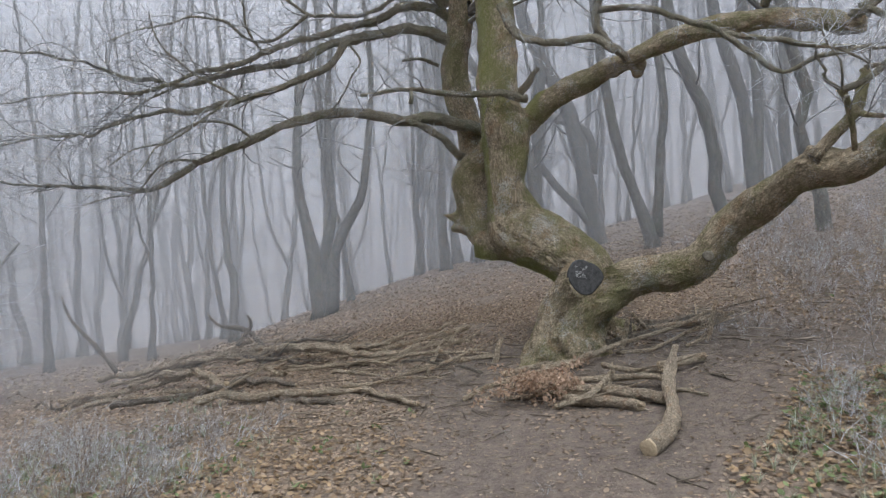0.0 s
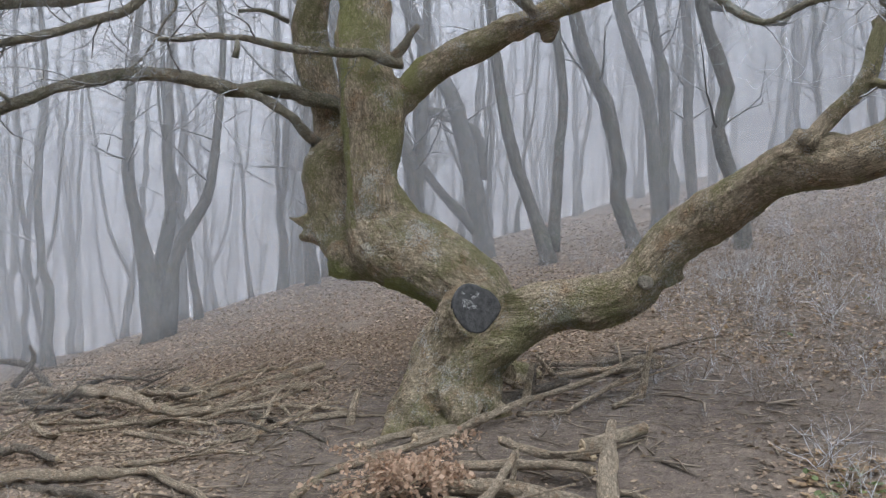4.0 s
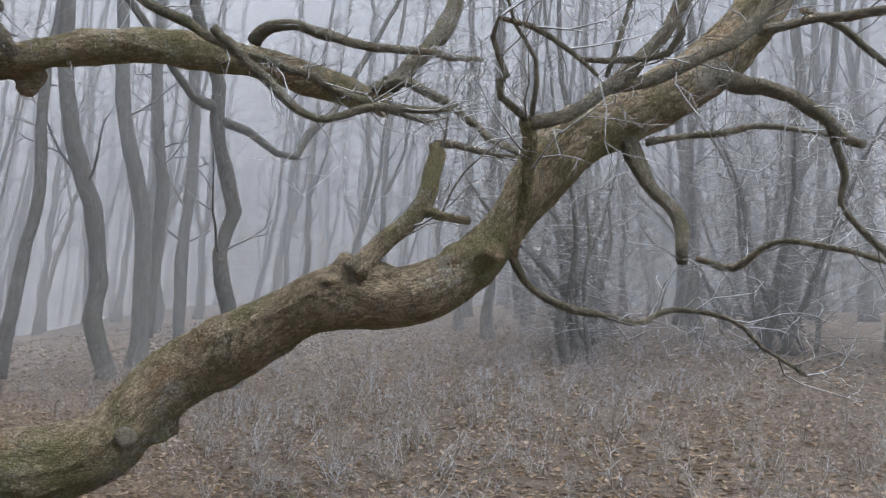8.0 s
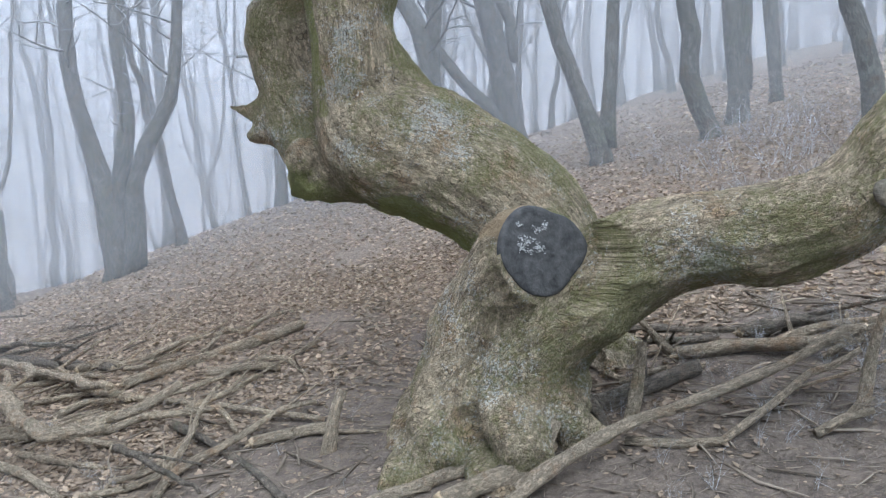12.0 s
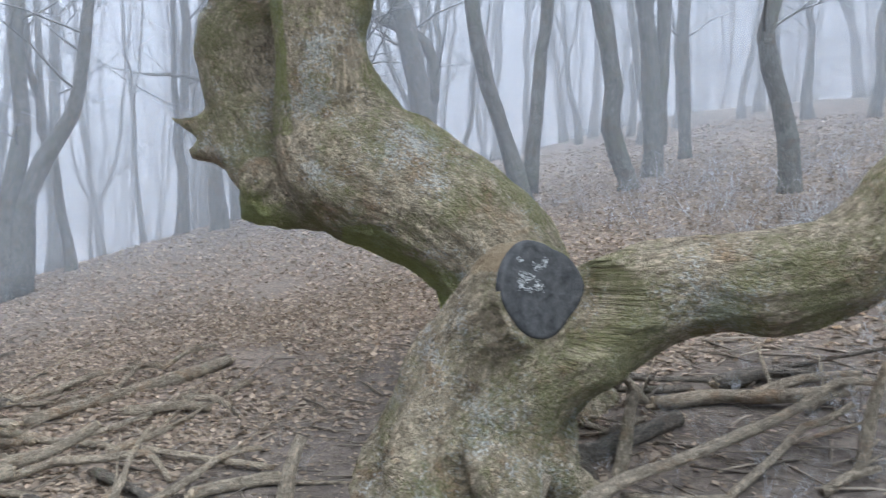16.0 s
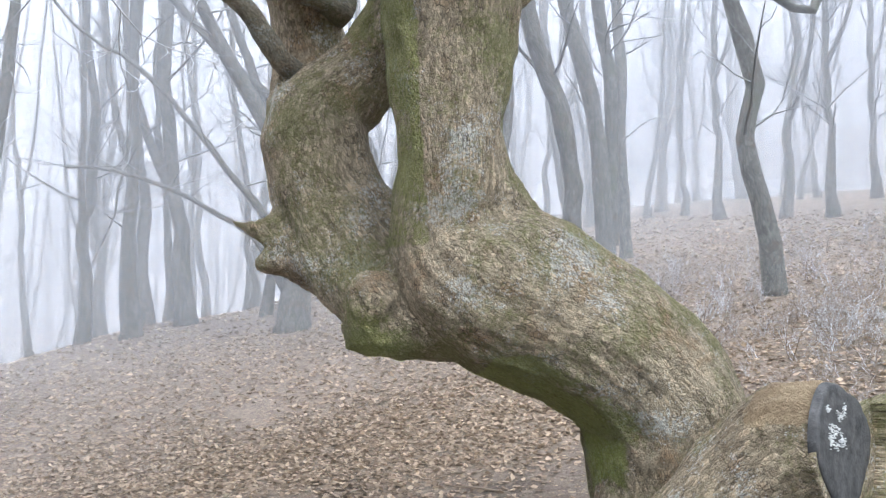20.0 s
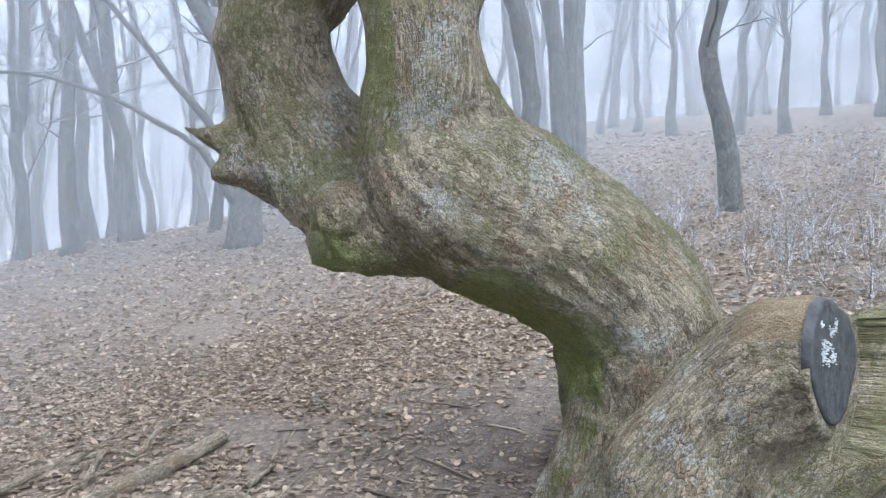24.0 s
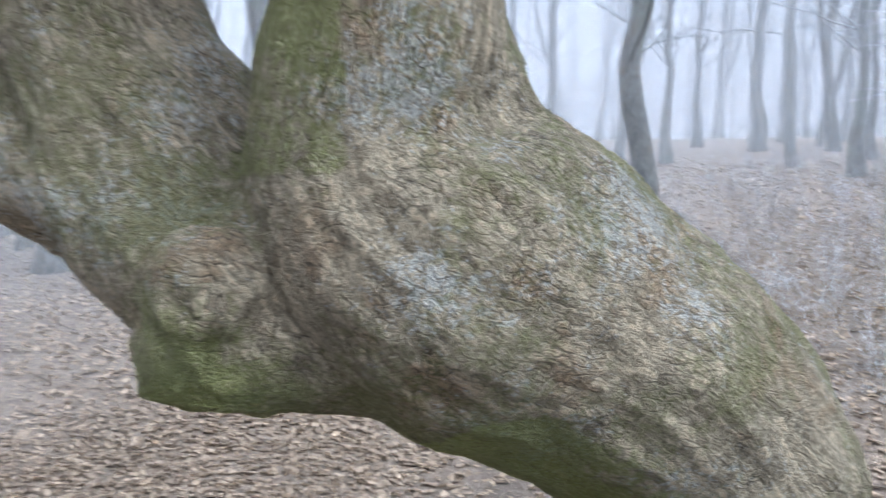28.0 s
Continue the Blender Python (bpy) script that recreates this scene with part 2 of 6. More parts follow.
GRASS = plain("frosty_grass", (0.14, 0.15, 0.06), (0.50, 0.52, 0.42), 12, 0.8, 0.1, 0.002, True)


def soil_material():
    """Grey-brown trodden soil; litter of half-rotten leaves where nobody walks."""
    m, n, l, b = material("leafy_soil")
    mid = noise_tex(n, l, 9, 7, 0.75)
    fine = noise_tex(n, l, 90, 5, 0.8)
    soil = ramp(n, l, math_node(n, l, "ADD", math_node(n, l, "MULTIPLY", mid, 0.6), math_node(n, l, "MULTIPLY", noise_tex(n, l, 34, 5, 0.7), 0.4)), (0.40, (0.060, 0.047, 0.037)), (0.60, (0.19, 0.15, 0.116)))
    soil = mixed(n, l, ramp(n, l, fine, (0.56, (0, 0, 0)), (0.64, (0.75, 0.75, 0.75))), soil, (0.30, 0.24, 0.182))
    g = n.new("ShaderNodeNewGeometry")
    add, v, sep = n.new("ShaderNodeVectorMath"), n.new("ShaderNodeTexVoronoi"), n.new("ShaderNodeSeparateColor")
    add.operation = "ADD"
    l.new(g.outputs["Position"], add.inputs[0])
    l.new(math_node(n, l, "MULTIPLY", mid, 0.12), add.inputs[1])
    v.inputs["Scale"].default_value = 36
    l.new(add.outputs[0], v.inputs["Vector"])
    l.new(v.outputs["Color"], sep.inputs[0])
    litter = ramp(n, l, sep.outputs[0], (0.0, (0.13, 0.099, 0.073)), (0.5, (0.215, 0.165, 0.122)), (1.0, (0.33, 0.258, 0.19)))
    litter = mixed(n, l, ramp(n, l, fine, (0.40, (0.7, 0.7, 0.7)), (0.55, (0, 0, 0))), litter, (0.12, 0.092, 0.07))
    t = n.new("ShaderNodeAttribute")
    t.attribute_name = "trodden"
    cover = ramp(n, l, math_node(n, l, "ADD", t.outputs["Fac"], math_node(n, l, "MULTIPLY", mid, 0.5)), (0.35, (0.9, 0.9, 0.9)), (0.85, (0.05, 0.05, 0.05)))
    l.new(mixed(n, l, cover, soil, litter), b.inputs["Base Color"])
    b.inputs["Roughness"].default_value = 0.92
    bumped(n, l, b, math_node(n, l, "ADD", math_node(n, l, "MULTIPLY", fine, 0.6), math_node(n, l, "ADD", mid, math_node(n, l, "MULTIPLY", v.outputs["Distance"], 0.6))), 0.7, 0.025)
    return m


SOIL = soil_material()


def haze_sheet_material():
    """Translucent sheet standing in for fog haze: most light passes, the rest is scattered to both sides. Thins out
    close to the ground.
    """
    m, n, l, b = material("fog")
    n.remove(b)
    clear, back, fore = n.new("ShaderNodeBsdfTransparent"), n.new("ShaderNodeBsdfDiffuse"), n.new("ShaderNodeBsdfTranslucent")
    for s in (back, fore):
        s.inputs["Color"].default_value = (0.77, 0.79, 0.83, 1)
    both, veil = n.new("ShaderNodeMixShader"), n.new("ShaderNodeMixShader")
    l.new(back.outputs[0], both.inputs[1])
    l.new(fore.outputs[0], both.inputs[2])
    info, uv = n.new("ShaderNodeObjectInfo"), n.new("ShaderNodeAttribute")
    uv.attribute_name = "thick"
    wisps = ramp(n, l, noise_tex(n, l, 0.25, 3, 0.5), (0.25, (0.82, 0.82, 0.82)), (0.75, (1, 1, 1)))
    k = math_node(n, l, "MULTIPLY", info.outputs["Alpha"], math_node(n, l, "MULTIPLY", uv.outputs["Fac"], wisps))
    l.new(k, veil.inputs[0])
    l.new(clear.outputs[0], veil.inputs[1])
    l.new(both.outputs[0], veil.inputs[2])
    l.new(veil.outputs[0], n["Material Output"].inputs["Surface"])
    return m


HAZE_SHEET = haze_sheet_material()

# ---- mesh helpers ----
def mesh_of(name, verts, faces, mat, smooth=True):
    me = bpy.data.meshes.new(name)
    verts, faces = np.asarray(verts, dtype=np.float32), np.asarray(faces, dtype=np.int32)
    k = faces.shape[1]
    me.vertices.add(len(verts))
    me.vertices.foreach_set("co", verts.ravel())
    me.loops.add(faces.size)
    me.loops.foreach_set("vertex_index", faces.ravel())
    me.polygons.add(len(faces))
    me.polygons.foreach_set("loop_start", np.arange(0, faces.size, k, dtype=np.int32))
    me.update(calc_edges=True)
    if smooth:
        me.polygons.foreach_set("use_smooth", np.ones(len(me.polygons), dtype=bool))
    me.materials.append(mat)
    return me


def thing(name, me, label, category, group="", kind=""):
    return tagged(new(name, me), label, category, group, kind)


def part(name, me, parent, label=""):
    ob = new(name, me)
    ob.parent = parent
    return tagged(ob, label)


class Geo:
    """Gathers tubes of quads."""

    def __init__(self):
        self.v, self.f, self.g, self.n = [], [], [], 0

    def add(self, verts, faces, grain=None):
        self.v.append(np.asarray(verts, dtype=np.float64))
        self.g.append(self.v[-1] if grain is None else grain)
        self.f.append(np.asarray(faces, dtype=np.int64) + self.n)
        self.n += len(verts)

    def tube(self, pts, sides=8, lumps=0.0, closed=True):
        p = np.asarray(pts, dtype=np.float64)
        c, r = p[:, :3], p[:, 3]
        t = np.gradient(c, axis=0)
        t /= np.linalg.norm(t, axis=1)[:, None] + 1e-9
        ref = np.array((0.0, 0.0, 1.0)) if abs(t[0, 2]) < 0.9 else np.array((1.0, 0.0, 0.0))
        u = np.cross(t[0], ref)
        rings, a = [], np.arange(sides) * (2 * math.pi / sides)
        for i in range(len(p)):
            u = u - t[i] * np.dot(u, t[i])
            u /= np.linalg.norm(u) + 1e-9
            w = np.cross(t[i], u)
            rr = np.full(sides, r[i])
            if lumps:
                rr = rr * (1 + lumps * np.array([noise.noise(Vector((c[i, 0] * 3 + math.cos(b) * 0.9, c[i, 1] * 3 + math.sin(b) * 0.9, c[i, 2] * 3))) for b in a]))
            rings.append(c[i] + rr[:, None] * (np.cos(a)[:, None] * u + np.sin(a)[:, None] * w))
        k = len(p)
        if closed:
            rings = [np.repeat(c[:1], sides, 0)] + rings + [np.repeat(c[-1:], sides, 0)]
            k += 2
        idx = np.arange(k * sides).reshape(k, sides)
        nxt = np.roll(idx, -1, axis=1)
        along = np.concatenate(([0.0], np.cumsum(np.linalg.norm(np.diff(c, axis=0), axis=1)))) + c[0].sum() * 3.7
        if closed:
            along, r = np.concatenate((along[:1], along, along[-1:])), np.concatenate(([0.0], r, [0.0]))
        grain = np.stack((r[:, None] * np.cos(a), r[:, None] * np.sin(a), np.repeat(along[:, None], sides, 1)), -1).reshape(-1, 3)
        self.add(np.concatenate(rings), np.stack((idx[:-1], nxt[:-1], nxt[1:], idx[1:]), -1).reshape(-1, 4), grain)

    def mesh(self, name, mat, smooth=True):
        me = mesh_of(name, np.concatenate(self.v), np.concatenate(self.f), mat, smooth)
        if len(me.vertices) == self.n:
            me.attributes.new("grain", "FLOAT_VECTOR", "POINT").data.foreach_set("vector", np.concatenate(self.g).astype(np.float32).ravel())
        return me


def spline(pts, step):
    """Points along a smooth curve through pts (any number of columns), about step apart."""
    p = np.asarray(pts, dtype=np.float64)
    q = np.vstack((2 * p[0] - p[1], p, 2 * p[-1] - p[-2]))
    out = []
    for i in range(1, len(q) - 2):
        k = max(1, int(np.linalg.norm(q[i + 1, :3] - q[i, :3]) / step))
        for s in np.arange(k) / k:
            a, b, c, d = q[i - 1:i + 3]
            out.append(0.5 * (2 * b + (c - a) * s + (2 * a - 5 * b + 4 * c - d) * s * s + (3 * b - a - 3 * c + d) * s ** 3))
    out.append(p[-1])
    out = np.array(out)
    if out.shape[1] > 3:
        out[:, 3] = np.maximum(out[:, 3], 0.6 * p[:, 3].min())
    return out


def crooked(pts, step, amount, seed):
    """A spline with small kinks, as grown wood has them."""
    s = spline(pts, step)
    for i in range(1, len(s) - 1):
        v = noise.noise_vector(Vector((seed * 7.3 + i * step * 2.2, seed, 0)))
        k = noise.noise_vector(Vector((seed * 3.1 + i * step * 7.5, seed, 5)))
        s[i, :3] += (np.array(v) + 0.55 * np.array(k)) * amount
        if s.shape[1] > 3:
            s[i, 3] *= 1 + 0.22 * k[0]
    return s


def hills(x, y):
    """The height of the ground: a slope that falls to the left and rises to the back."""
    dx, dy = x - 1.4, y - 8.7
    z = (0.07 if dy > 0 else 0.05) * min(dy, 25) + 0.12 * dx
    if dx > 0:
        z += 0.075 * min(dx, 14) * min(1, max(0.25, (y - 1) / 9))
    elif y < 8.7:
        z -= 0.12 * dx * (1 - max(0.3, y / 8.7))
    else:
        z -= 0.010 * min(-dx, 7) ** 2 * min(1, dy / 5) + 0.1 * min(6, max(0, -dx - 1.5)) * min(1, max(0, (dy - 6) / 6))
    crest = 20.6 + max(0.0, x - 2.0) * 0.9
    if y > crest:
        z -= 0.02 * min(y - crest, 6) ** 2 + 0.24 * max(0.0, y - crest - 6)
    far = max(0.0, math.hypot(dx, dy) - 30)
    z /= 1 + far / 30
    return z + 0.05 * noise.noise(Vector((x * 0.45, y * 0.45, 3))) + 0.02 * noise.noise(Vector((x * 1.7, y * 1.7, 9)))


def grow(geo, rng, p, d, length, r, depth, sides=5, wander=0.25, lift=0.05, kids=3, shrink=0.55, step=0.16):
    """A branch that tapers, wanders and forks."""
    k = max(3, int(length / step)) if depth else (4 if step < 0.2 else 3)
    k = min(k, 9)
    pts, d = [(*p, r)], np.array(d, dtype=np.float64)
    p = np.array(p, dtype=np.float64)
    for i in range(k):
        d = d + np.array([rng.uniform(-1, 1) for _ in range(3)]) * wander + np.array((0, 0, lift))
        d /= np.linalg.norm(d)
        p = p + d * length / k
        pts.append((*p, r * (1 - 0.75 * (i + 1) / k)))
        if depth and rng.random() < kids / k:
            side = np.cross(d, [rng.uniform(-1, 1) for _ in range(3)])
            side /= np.linalg.norm(side) + 1e-9
            grow(geo, rng, p, d * rng.uniform(0.3, 0.9) + side * 0.8, length * shrink * rng.uniform(0.6, 1.15), max(0.0016, r * (1 - 0.7 * i / k) * 0.6), depth - 1, max(3, sides - 1), wander, lift, kids, shrink, step)
    geo.tube(pts, sides, closed=False)


# ---- the ground ----
TRODDEN = [[(0.1, 2.0), (0.5, 4.5), (0.6, 6.5), (0.35, 8.2), (0.5, 9.2), (1.5, 8.2), (2.6, 7.6), (3.2, 8.2), (2.9, 9.2)], [(2.9, 8.6), (2.5, 7.2), (1.8, 5.9), (1.1, 4.7), (0.5, 3.4)], [(1.0, 9.4), (1.15, 9.75)], [(1.5, 10.75), (1.95, 11.1)], [(3.2, 8.3), (3.7, 7.3), (4.3, 6.5)]]


def bare(x, y):
    """How trodden the soil is, 0 to 1."""
    best = 9.0
    for (ax, ay), (bx, by) in [pair for way in TRODDEN for pair in zip(way, way[1:])]:
        ux, uy = bx - ax, by - ay
        s = min(1, max(0, ((x - ax) * ux + (y - ay) * uy) / (ux * ux + uy * uy)))
        best = min(best, math.hypot(x - ax - s * ux, y - ay - s * uy))
    best += 0.35 * noise.noise(Vector((x * 1.3, y * 1.3, 5)))
    return max(0.0, min(1.0, 1.35 - best / 0.70))


def ground_sheet():
    near = np.concatenate((np.arange(-14, 20, 0.2),))
    xs = np.concatenate(([-400, -200, -100, -60, -40, -30, -24, -19, -16], near, [20, 23, 27, 32, 40, 60, 100, 200, 400]))
    ys = np.concatenate(([-400, -200, -100, -50, -25, -12, -6, -3, -1], np.arange(0, 26, 0.2), [26, 28, 31, 35, 40, 50, 70, 120, 200, 400]))
    v = [(x, y, hills(x, y)) for y in ys for x in xs]
    nx, ny = len(xs), len(ys)
    i = np.arange(nx * ny).reshape(ny, nx)
    f = np.stack((i[:-1, :-1], i[:-1, 1:], i[1:, 1:], i[1:, :-1]), -1).reshape(-1, 4)
    me = mesh_of("ground", v, f, SOIL)
    me.attributes.new("trodden", "FLOAT", "POINT").data.foreach_set("value", np.array([max(bare(p[0], p[1]), 0.62 * min(1, max(0, (p[0] - 3.2) / 1.5)) * min(1, max(0, (14 - p[1]) / 3))) if abs(p[0]) < 14 and -2 < p[1] < 26 else 0.0 for p in v], dtype=np.float32))
    return thing("ground", me, "damp brown woodland soil sloping under fallen leaves", "ground", kind="structure")


GROUND = ground_sheet()

# ---- the old tree ----
def fused(tubes, voxel, rounds):
    """One skin round overlapping tubes."""
    g = Geo()
    for pts, sides in tubes:
        g.tube(spline(pts, 0.08), sides)
    ob = new("raw", g.mesh("raw", OLD_BARK))
    r = ob.modifiers.new("skin", "REMESH")
    r.mode, r.voxel_size, r.use_smooth_shade = "VOXEL", voxel, True
    s = ob.modifiers.new("soft", "SMOOTH")
    s.factor, s.iterations = 0.5, rounds
    me = bpy.data.meshes.new_from_object(ob.evaluated_get(bpy.context.evaluated_depsgraph_get()))
    raw = ob.data
    bpy.data.objects.remove(ob)
    bpy.data.meshes.remove(raw)
    return me


def centre_lines(lines):
    """Points on the middle lines of the wood, each with a frame across it and its way along."""
    c, u, w, s, r = [], [], [], [], []
    for k, line in enumerate(lines):
        full = spline(line, 0.05)
        p = full[:, :3]
        t = np.gradient(p, axis=0)
        t /= np.linalg.norm(t, axis=1)[:, None]
        a = np.cross(t[0], (0.0, 1.0, 0.2))
        for i in range(len(p)):
            a = a - t[i] * np.dot(a, t[i])
            a /= np.linalg.norm(a)
            c.append(p[i]), u.append(a.copy()), w.append(np.cross(t[i], a)), s.append(0.05 * i + 3.1 * k), r.append(full[i, 3])
    return np.array(c), np.array(u), np.array(w), np.array(s), np.array(r)


def weathered(me, burl, ridge):
    """Pushes the skin in and out: burls, folds and bark ridges that run along the wood."""
    n = len(me.vertices)
    where = np.empty(n * 3, dtype=np.float32)
    me.vertices.foreach_get("co", where)
    where = where.reshape(-1, 3)
    c, u, w, s, r = centre_lines((CURVE, BULGE, STEM, REACH, ARCH, FOOT))
    near = np.concatenate([np.argmin(np.sqrt(((q[:, None] - c[None]) ** 2).sum(-1)) - r[None], axis=1) for q in np.array_split(where, 60)])
    off = where - c[near]
    grain = np.stack(((off * u[near]).sum(1), (off * w[near]).sum(1), s[near] + ((off * np.cross(u[near], w[near])).sum(1))), -1)
    me.attributes.new("grain", "FLOAT_VECTOR", "POINT").data.foreach_set("vector", grain.astype(np.float32).ravel())
    co, no = np.empty(n * 3, dtype=np.float32), np.empty(n * 3, dtype=np.float32)
    me.vertices.foreach_get("co", co)
    me.vertices.foreach_get("normal", no)
    co, no = co.reshape(-1, 3), no.reshape(-1, 3)
    d = np.empty(n, dtype=np.float32)
    for i, (p, q) in enumerate(zip(co.tolist(), grain.tolist())):
        x, y, z = p
        fold = 1 - abs(noise.noise(Vector((q[0] * 9, q[1] * 9, q[2] * 2.2))))
        d[i] = burl * noise.noise(Vector((x * 2.6, y * 2.6, z * 2.6))) + 0.4 * burl * noise.noise(Vector((x * 7, y * 7, z * 6))) + ridge * (fold ** 3 - 0.4) + 0.55 * ridge * noise.noise(Vector((q[0] * 34, q[1] * 34, q[2] * 9)))
    x, y, z = co.T
    turn = np.arctan2(y - 9.2, x - 1.46) + 0.5 * np.sin(z * 5.0)
    low = np.clip((0.72 - z) / 0.5, 0, 1) * ((y < 9.62) & (np.hypot(x - 1.46, y - 9.2) < 0.75))
    d += low * (0.075 * np.sqrt(np.abs(np.sin(turn * 2.5 + 0.9))) - 0.045 + 0.02 * np.sin(turn * 9 + z * 4))
    leg = np.clip((-no[:, 0] * 0.98 - no[:, 1] * 0.12 - no[:, 2] * 0.15 - 0.88) * 9, 0, 1) * ((y > 9.35) & (y < 10.25) & (x < 1.75) & (z < 1.1))
    chin = 0.6 * np.clip(1.2 - np.sqrt((x - 0.52) ** 2 + (y - 10.3) ** 2 + (z - 1.2) ** 2) / 0.22, 0, 1) * np.clip(0.6 - no[:, 2] * 1.5, 0, 1)
    top = 0.13 * np.clip(no[:, 2] * 1.6 - 0.5, 0, 1) * ((z < 1.8) & (y > 9.4))
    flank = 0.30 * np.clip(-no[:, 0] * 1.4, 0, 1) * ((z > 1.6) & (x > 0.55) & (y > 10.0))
    under = np.clip(-no[:, 2] * 1.2 - no[:, 0] * 0.7 - 0.7, 0, 0.55) * ((x > 0.95) & (x < 1.75) & (y > 9.5) & (z < 1.15)) + 0.16 * np.clip(-no[:, 2] * 1.5 - 0.5, 0, 1) * ((x > 2.2) | ((y > 9.5) & (z < 1.25)))
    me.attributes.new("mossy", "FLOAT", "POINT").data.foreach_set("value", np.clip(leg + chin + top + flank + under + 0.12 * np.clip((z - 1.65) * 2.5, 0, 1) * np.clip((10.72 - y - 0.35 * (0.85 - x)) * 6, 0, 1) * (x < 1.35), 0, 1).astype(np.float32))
    bare_wood = np.clip((z - 1.0 - 0.45 * (x - 1.5)) * 11, 0, 1) * np.clip((9.06 - y) * 9, 0, 1) * ((x > 1.2) & (x < 1.70) & (y > 8.7))
    me.attributes.new("stripped", "FLOAT", "POINT").data.foreach_set("value", bare_wood.astype(np.float32))
    co = co + no * d[:, None]
    level, axis = np.array(FACE_AT), np.array(FACE_OUT) / np.linalg.norm(FACE_OUT)
    ahead = (co - level) @ axis
    beside = np.linalg.norm(co - level - ahead[:, None] * axis, axis=1)
    co = co - np.where((ahead > -0.007) & (beside < 0.30) & (co[:, 1] < 8.95), ahead + 0.007, 0.0)[:, None] * axis
    me.vertices.foreach_set("co", co.astype(np.float32).ravel())
    me.update()
    me.polygons.foreach_set("use_smooth", np.ones(len(me.polygons), dtype=bool))
    return me


FACE_AT, FACE_OUT = (1.612, 8.80, 0.932), (0.37, -0.927, 0.06)
FOOT = [(1.217, 9.332, -0.358, 0.417), (1.316, 9.289, 0.056, 0.319), (1.403, 9.184, 0.435, 0.28), (1.494, 9.059, 0.74, 0.253), (1.568, 8.921, 0.888, 0.228), (1.61, 8.81, 0.925, 0.195)]
CURVE = [(1.698, 9.858, -0.303, 0.401), (1.788, 9.953, 0.307, 0.328), (1.833, 10.001, 0.795, 0.37), (1.667, 10.002, 1.075, 0.357), (1.283, 10.117, 1.326, 0.378), (0.997, 10.149, 1.476, 0.373), (0.87, 10.202, 1.673, 0.281), (0.855, 10.144, 2.008, 0.246), (0.85, 10.166, 2.382, 0.27), (0.849, 10.177, 2.793, 0.305), (0.773, 10.218, 3.204, 0.256), (0.797, 10.341, 3.823, 0.256), (0.758, 10.525, 4.561, 0.23), (0.664, 10.663, 5.6, 0.225)]
BULGE = [(0.671, 10.608, 1.472, 0.282), (0.492, 10.796, 1.823, 0.28), (0.433, 10.865, 2.097, 0.257), (0.404, 10.878, 2.256, 0.263), (0.546, 10.865, 2.416, 0.22), (0.738, 10.787, 2.625, 0.184), (0.86, 10.526, 2.964, 0.191)]
STEM = [(0.48, 11.15, 2.2, 0.2), (0.46, 11.2, 2.6, 0.2), (0.40, 11.2, 3.05, 0.185), (0.28, 11.2, 3.38, 0.2), (0.22, 11.2, 3.75, 0.185), (0.32, 11.2, 4.35, 0.17), (0.34, 11.2, 4.95, 0.165), (0.3, 11.3, 5.6, 0.15)]
REACH = [(1.421, 9.116, 0.178, 0.277), (1.586, 9.03, 0.481, 0.259), (1.882, 8.928, 0.765, 0.239), (2.24, 8.777, 0.933, 0.198), (2.502, 8.583, 0.971, 0.202), (2.749, 8.469, 1.066, 0.187), (2.954, 8.352, 1.335, 0.178), (3.178, 8.2, 1.551, 0.189), (3.397, 7.789, 1.801, 0.156), (3.542, 7.417, 1.932, 0.169), (3.693, 7.107, 1.923, 0.15), (3.914, 6.84, 2.093, 0.133), (4.056, 6.656, 2.409, 0.127), (4.171, 6.469, 2.735, 0.15), (4.47, 6.27, 2.95, 0.156), (4.85, 5.98, 3.29, 0.155), (5.01, 5.79, 3.63, 0.14), (5.1, 5.6, 4.2, 0.11), (5.2, 5.5, 5, 0.07)]
ARCH = [(0.879, 10.228, 2.554, 0.204), (1.076, 10.244, 2.807, 0.148), (1.464, 10.062, 3.146, 0.149), (2.002, 9.749, 3.359, 0.13), (2.422, 9.483, 3.518, 0.088), (2.888, 9.228, 3.657, 0.11), (3.607, 8.977, 3.733, 0.12), (4.223, 8.691, 3.633, 0.113), (4.517, 8.379, 3.499, 0.09)]
